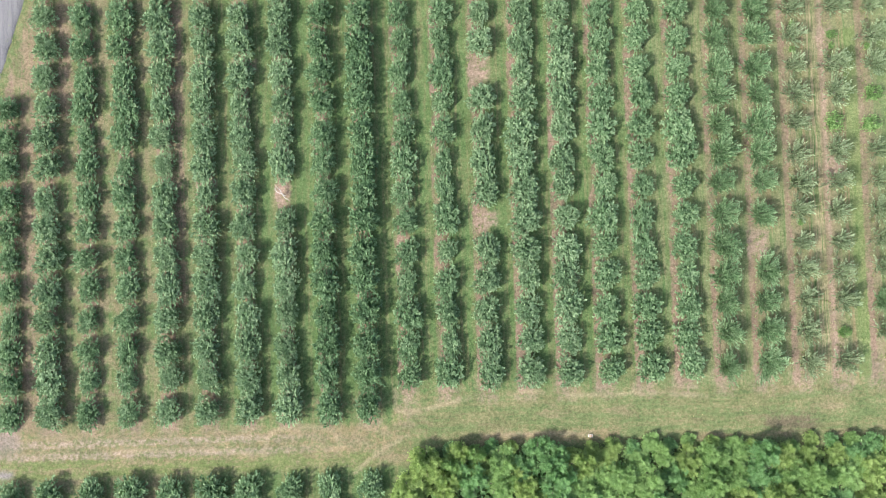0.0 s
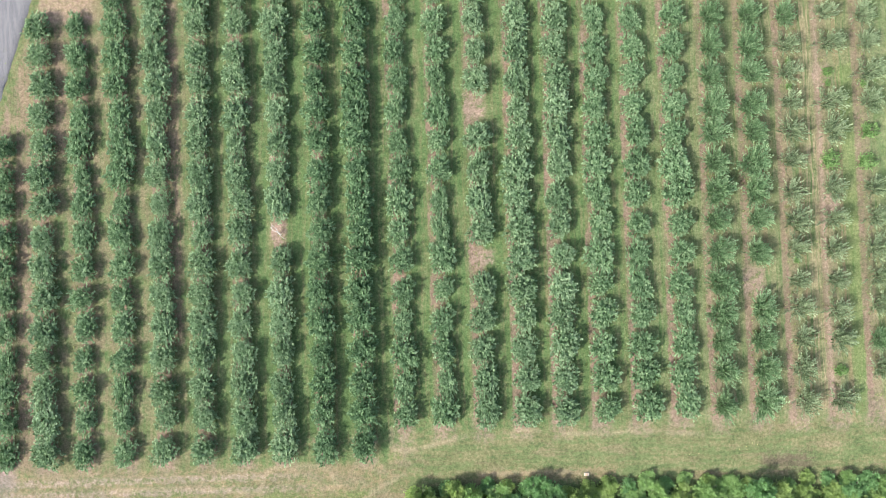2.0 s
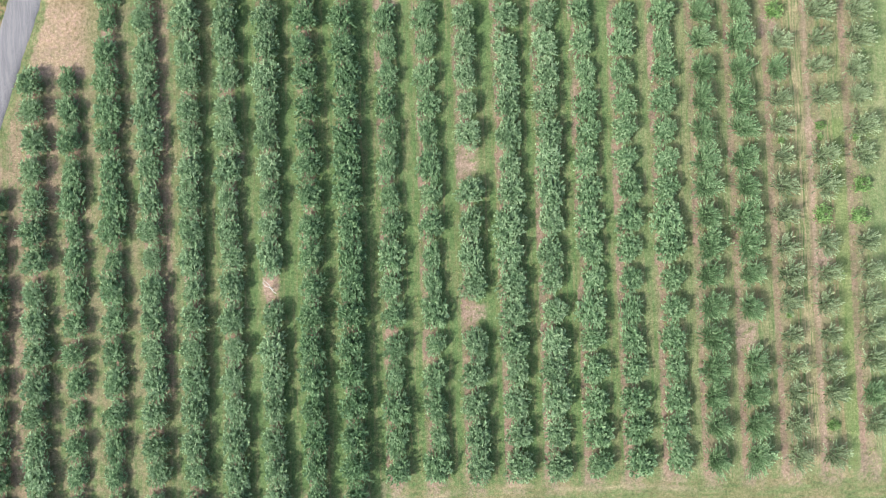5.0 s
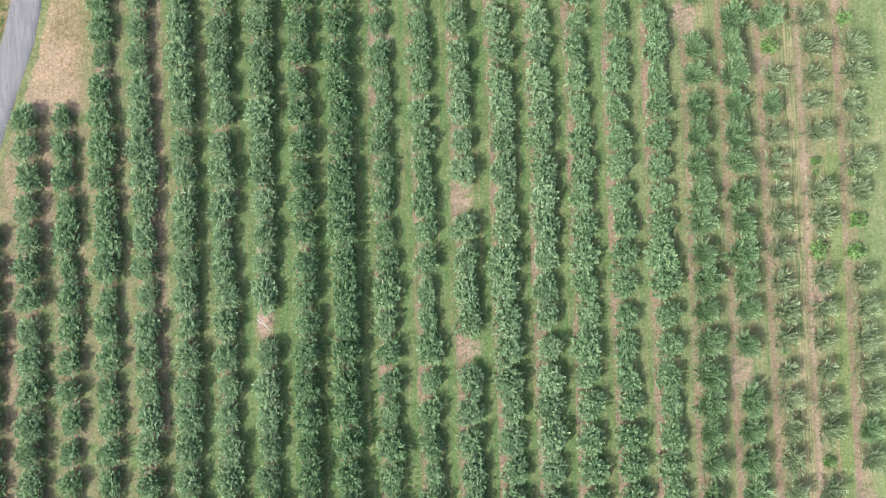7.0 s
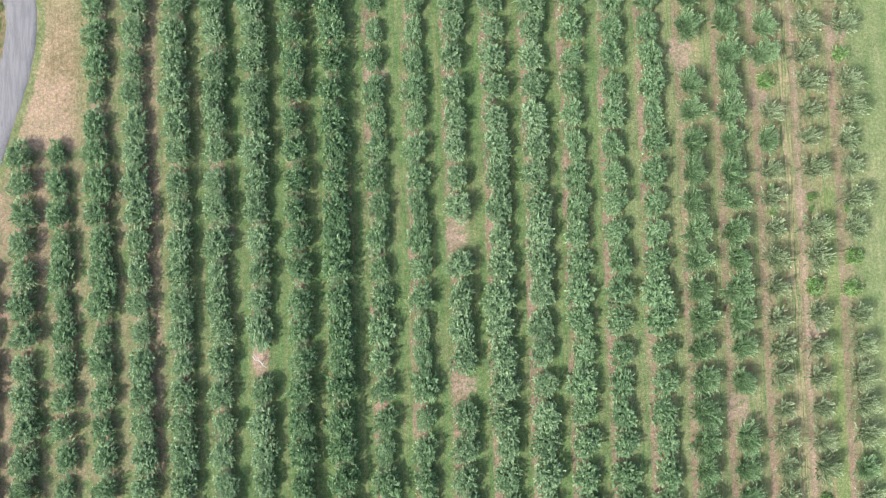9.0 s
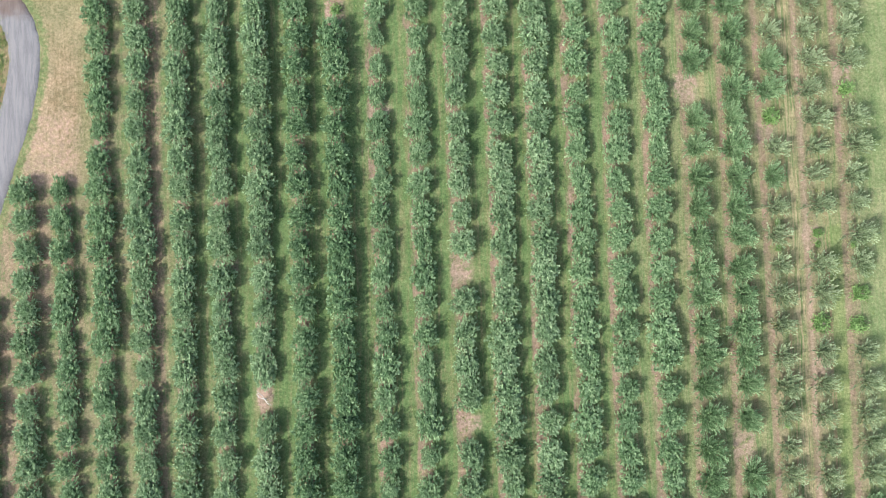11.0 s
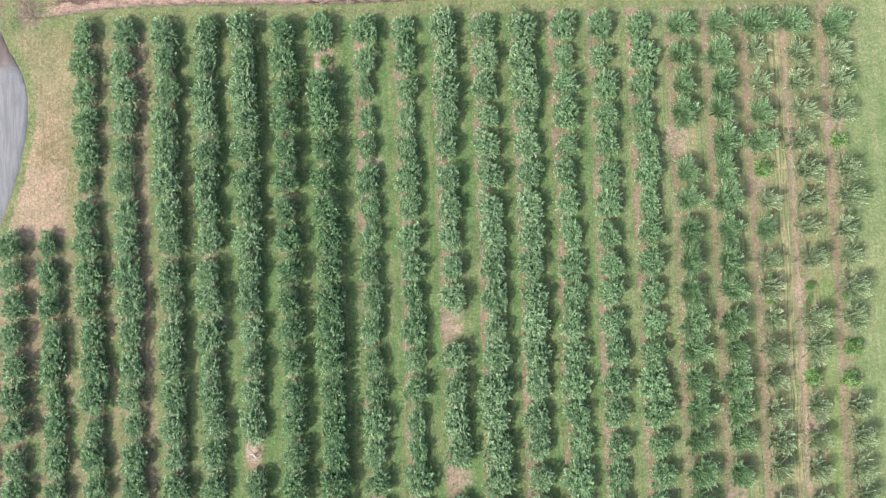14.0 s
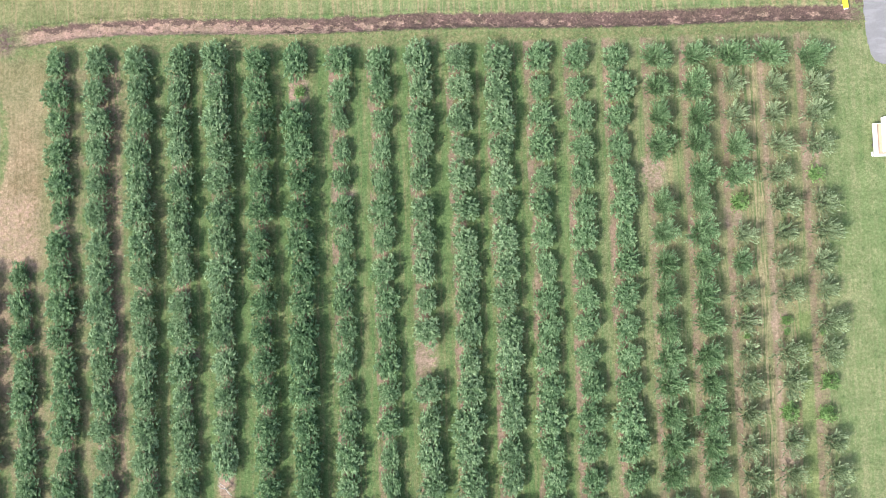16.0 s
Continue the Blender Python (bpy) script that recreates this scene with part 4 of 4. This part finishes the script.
def crate(x, y):
    base = tagged(new("wooden_crate"), "pale wooden fruit crate at the edge of the trees", "crate")
    base.location = (x, y, 0.03)
    base.scale = (0.75, 0.75, 0.75)
    part("floor_board", block(-0.42, 0.42, -0.26, 0.26, 0.0, 0.03, 0), DECK_WOOD, base)
    for y0 in (-0.29, 0.262):
        part("side_board", block(-0.45, 0.45, y0, y0 + 0.028, 0.0, 0.34, 0.004), WHITE_PAINT, base)
    for x0 in (-0.45, 0.424):
        part("end_board", block(x0, x0 + 0.026, -0.26, 0.26, 0.0, 0.34, 0.004), WHITE_PAINT, base)
    part("lid", block(-0.43, 0.10, -0.25, 0.25, 0.30, 0.325, 0.004), DECK_WOOD, base)


crate(20.9, -25.6)


def scatter_leaves(name, centres, rng, low, high, up=0.6):
    n = unit(rng.normal(size=centres.shape) * 0.7 + (0, 0, up))
    along = unit(np.cross(n, rng.normal(size=n.shape)))
    count = len(centres)
    return leaves_mesh(name, centres, n, along, rng.uniform(low, high, count), rng.uniform(low, high, count) * 0.5)


WEED_LEAF = leaf_material("weed_leaves", (0.07, 0.13, 0.035), (0.15, 0.22, 0.07), (0.30, 0.33, 0.14), by_shoot=0.0)


def weeds():
    """Low weeds and uncut grass in the strips, round the lane and along the far edge."""
    rng = np.random.default_rng(77)
    spots = []
    for _ in range(2600):
        i = rng.integers(0, 23)
        y = rng.uniform(-17, 78)
        if i < 3 and y > 44:
            continue
        spots.append(((6 * (i - 11)) * fan(y) + rng.normal() * 1.0 - 0.5, y, rng.uniform(0.15, 0.5)))
    for k in range(500):
        p = ROAD_EDGE[rng.integers(0, 60)]
        spots.append((p[0] - ROAD_WIDE - rng.uniform(0.2, 4.5), p[1] + rng.uniform(-1, 1), rng.uniform(0.3, 0.8)))
    for k in range(160):
        x = rng.uniform(-60, 76)
        spots.append((x, ditch_y(x) + rng.choice((-1.6, 1.7)) + rng.normal() * 0.5, rng.uniform(0.1, 0.4)))
    blobs = []
    for x, y, r in spots:
        k = int(8 + 14 * r)
        c = rng.normal(size=(k, 3)) * (r * 0.5, r * 0.5, 0)
        c[:, 2] = np.abs(rng.normal(size=k)) * r * 0.35 + 0.05
        blobs.append(c + (x, y, ground_height(x, y)))
    me = scatter_leaves("weeds", np.concatenate(blobs), rng, 0.10, 0.26)
    me.materials.append(WEED_LEAF)
    tagged(new("weeds", me), "low weeds and uncut grass tufts on bare strips", "weeds", kind="stuff")


weeds()


def clods():
    """Broken lumps of turned earth along the furrow."""
    rng = np.random.default_rng(31)
    g = Nodes("turned_earth")
    pos, x, y = g.place()
    island = g.tree.nodes.new("ShaderNodeNewGeometry").outputs["Random Per Island"]
    pale = g.mix(island, (0.18, 0.13, 0.102), (0.32, 0.238, 0.195))
    dark = g.mix(island, (0.06, 0.042, 0.038), (0.17, 0.12, 0.10))
    patch = g.add(g.noise(g.scaled(pos, 0.7, 1.3, 1), 0.9, 5.0, 0.7), g.mul(g.step(12, -35, x), 0.12))
    fine = g.noise(pos, 12.0, 4.0)
    mat = g.surface(g.mix(g.step(0.47, 0.60, patch), dark, pale), 0.95, spec=0.1, normal=g.bump(fine, 0.6, 0.02))
    unit_lump = bmesh.new()
    bmesh.ops.create_icosphere(unit_lump, subdivisions=1, radius=1.0)
    ball = np.array([v.co for v in unit_lump.verts])
    tris = np.array([[v.index for v in f.verts] for f in unit_lump.faces])
    unit_lump.free()
    verts, faces = [], []
    for k in range(1700):
        px = rng.uniform(-54, 74)
        py = ditch_y(px) + rng.normal() * 0.75
        r = rng.uniform(0.04, 0.13) * (1.5 if rng.random() < 0.08 else 1.0)
        shape = ball * (r * rng.uniform(0.7, 1.4), r * rng.uniform(0.7, 1.4), r * rng.uniform(0.45, 0.8)) * (1 + 0.25 * rng.normal(size=(len(ball), 1)))
        faces.append(tris + len(ball) * k)
        verts.append(shape + (px, py, ground_height(px, py)))
    me = bpy.data.meshes.new("clods")
    me.from_pydata(np.concatenate(verts).tolist(), [], np.concatenate(faces).tolist())
    me.materials.append(mat)
    tagged(new("clods", me), "broken clods of turned brown earth along the furrow", "soil", kind="stuff")


clods()


def fallen_apples():
    rng = np.random.default_rng(8)
    bm = bmesh.new()
    for x, y in ((44.6, -22.4), (45.7, -22.6), (45.8, -22.2), (46.5, -21.9), (46.1, -21.8), (46.9, -22.0), (36.5, -23.4), (38.2, -23.1)):
        bmesh.ops.create_icosphere(bm, subdivisions=1, radius=0.06, matrix=Matrix.Translation((x + rng.normal() * 0.2, y + rng.normal() * 0.15, 0.1)))
    me = bpy.data.meshes.new("fallen_apples")
    bm.to_mesh(me)
    me.shade_smooth()
    me.materials.append(plain("apple_skin", (0.50, 0.46, 0.17), (0.62, 0.57, 0.27)))
    tagged(new("fallen_apples", me), "few fallen yellow apples scattered on the mown lane", "apples", kind="stuff")


fallen_apples()
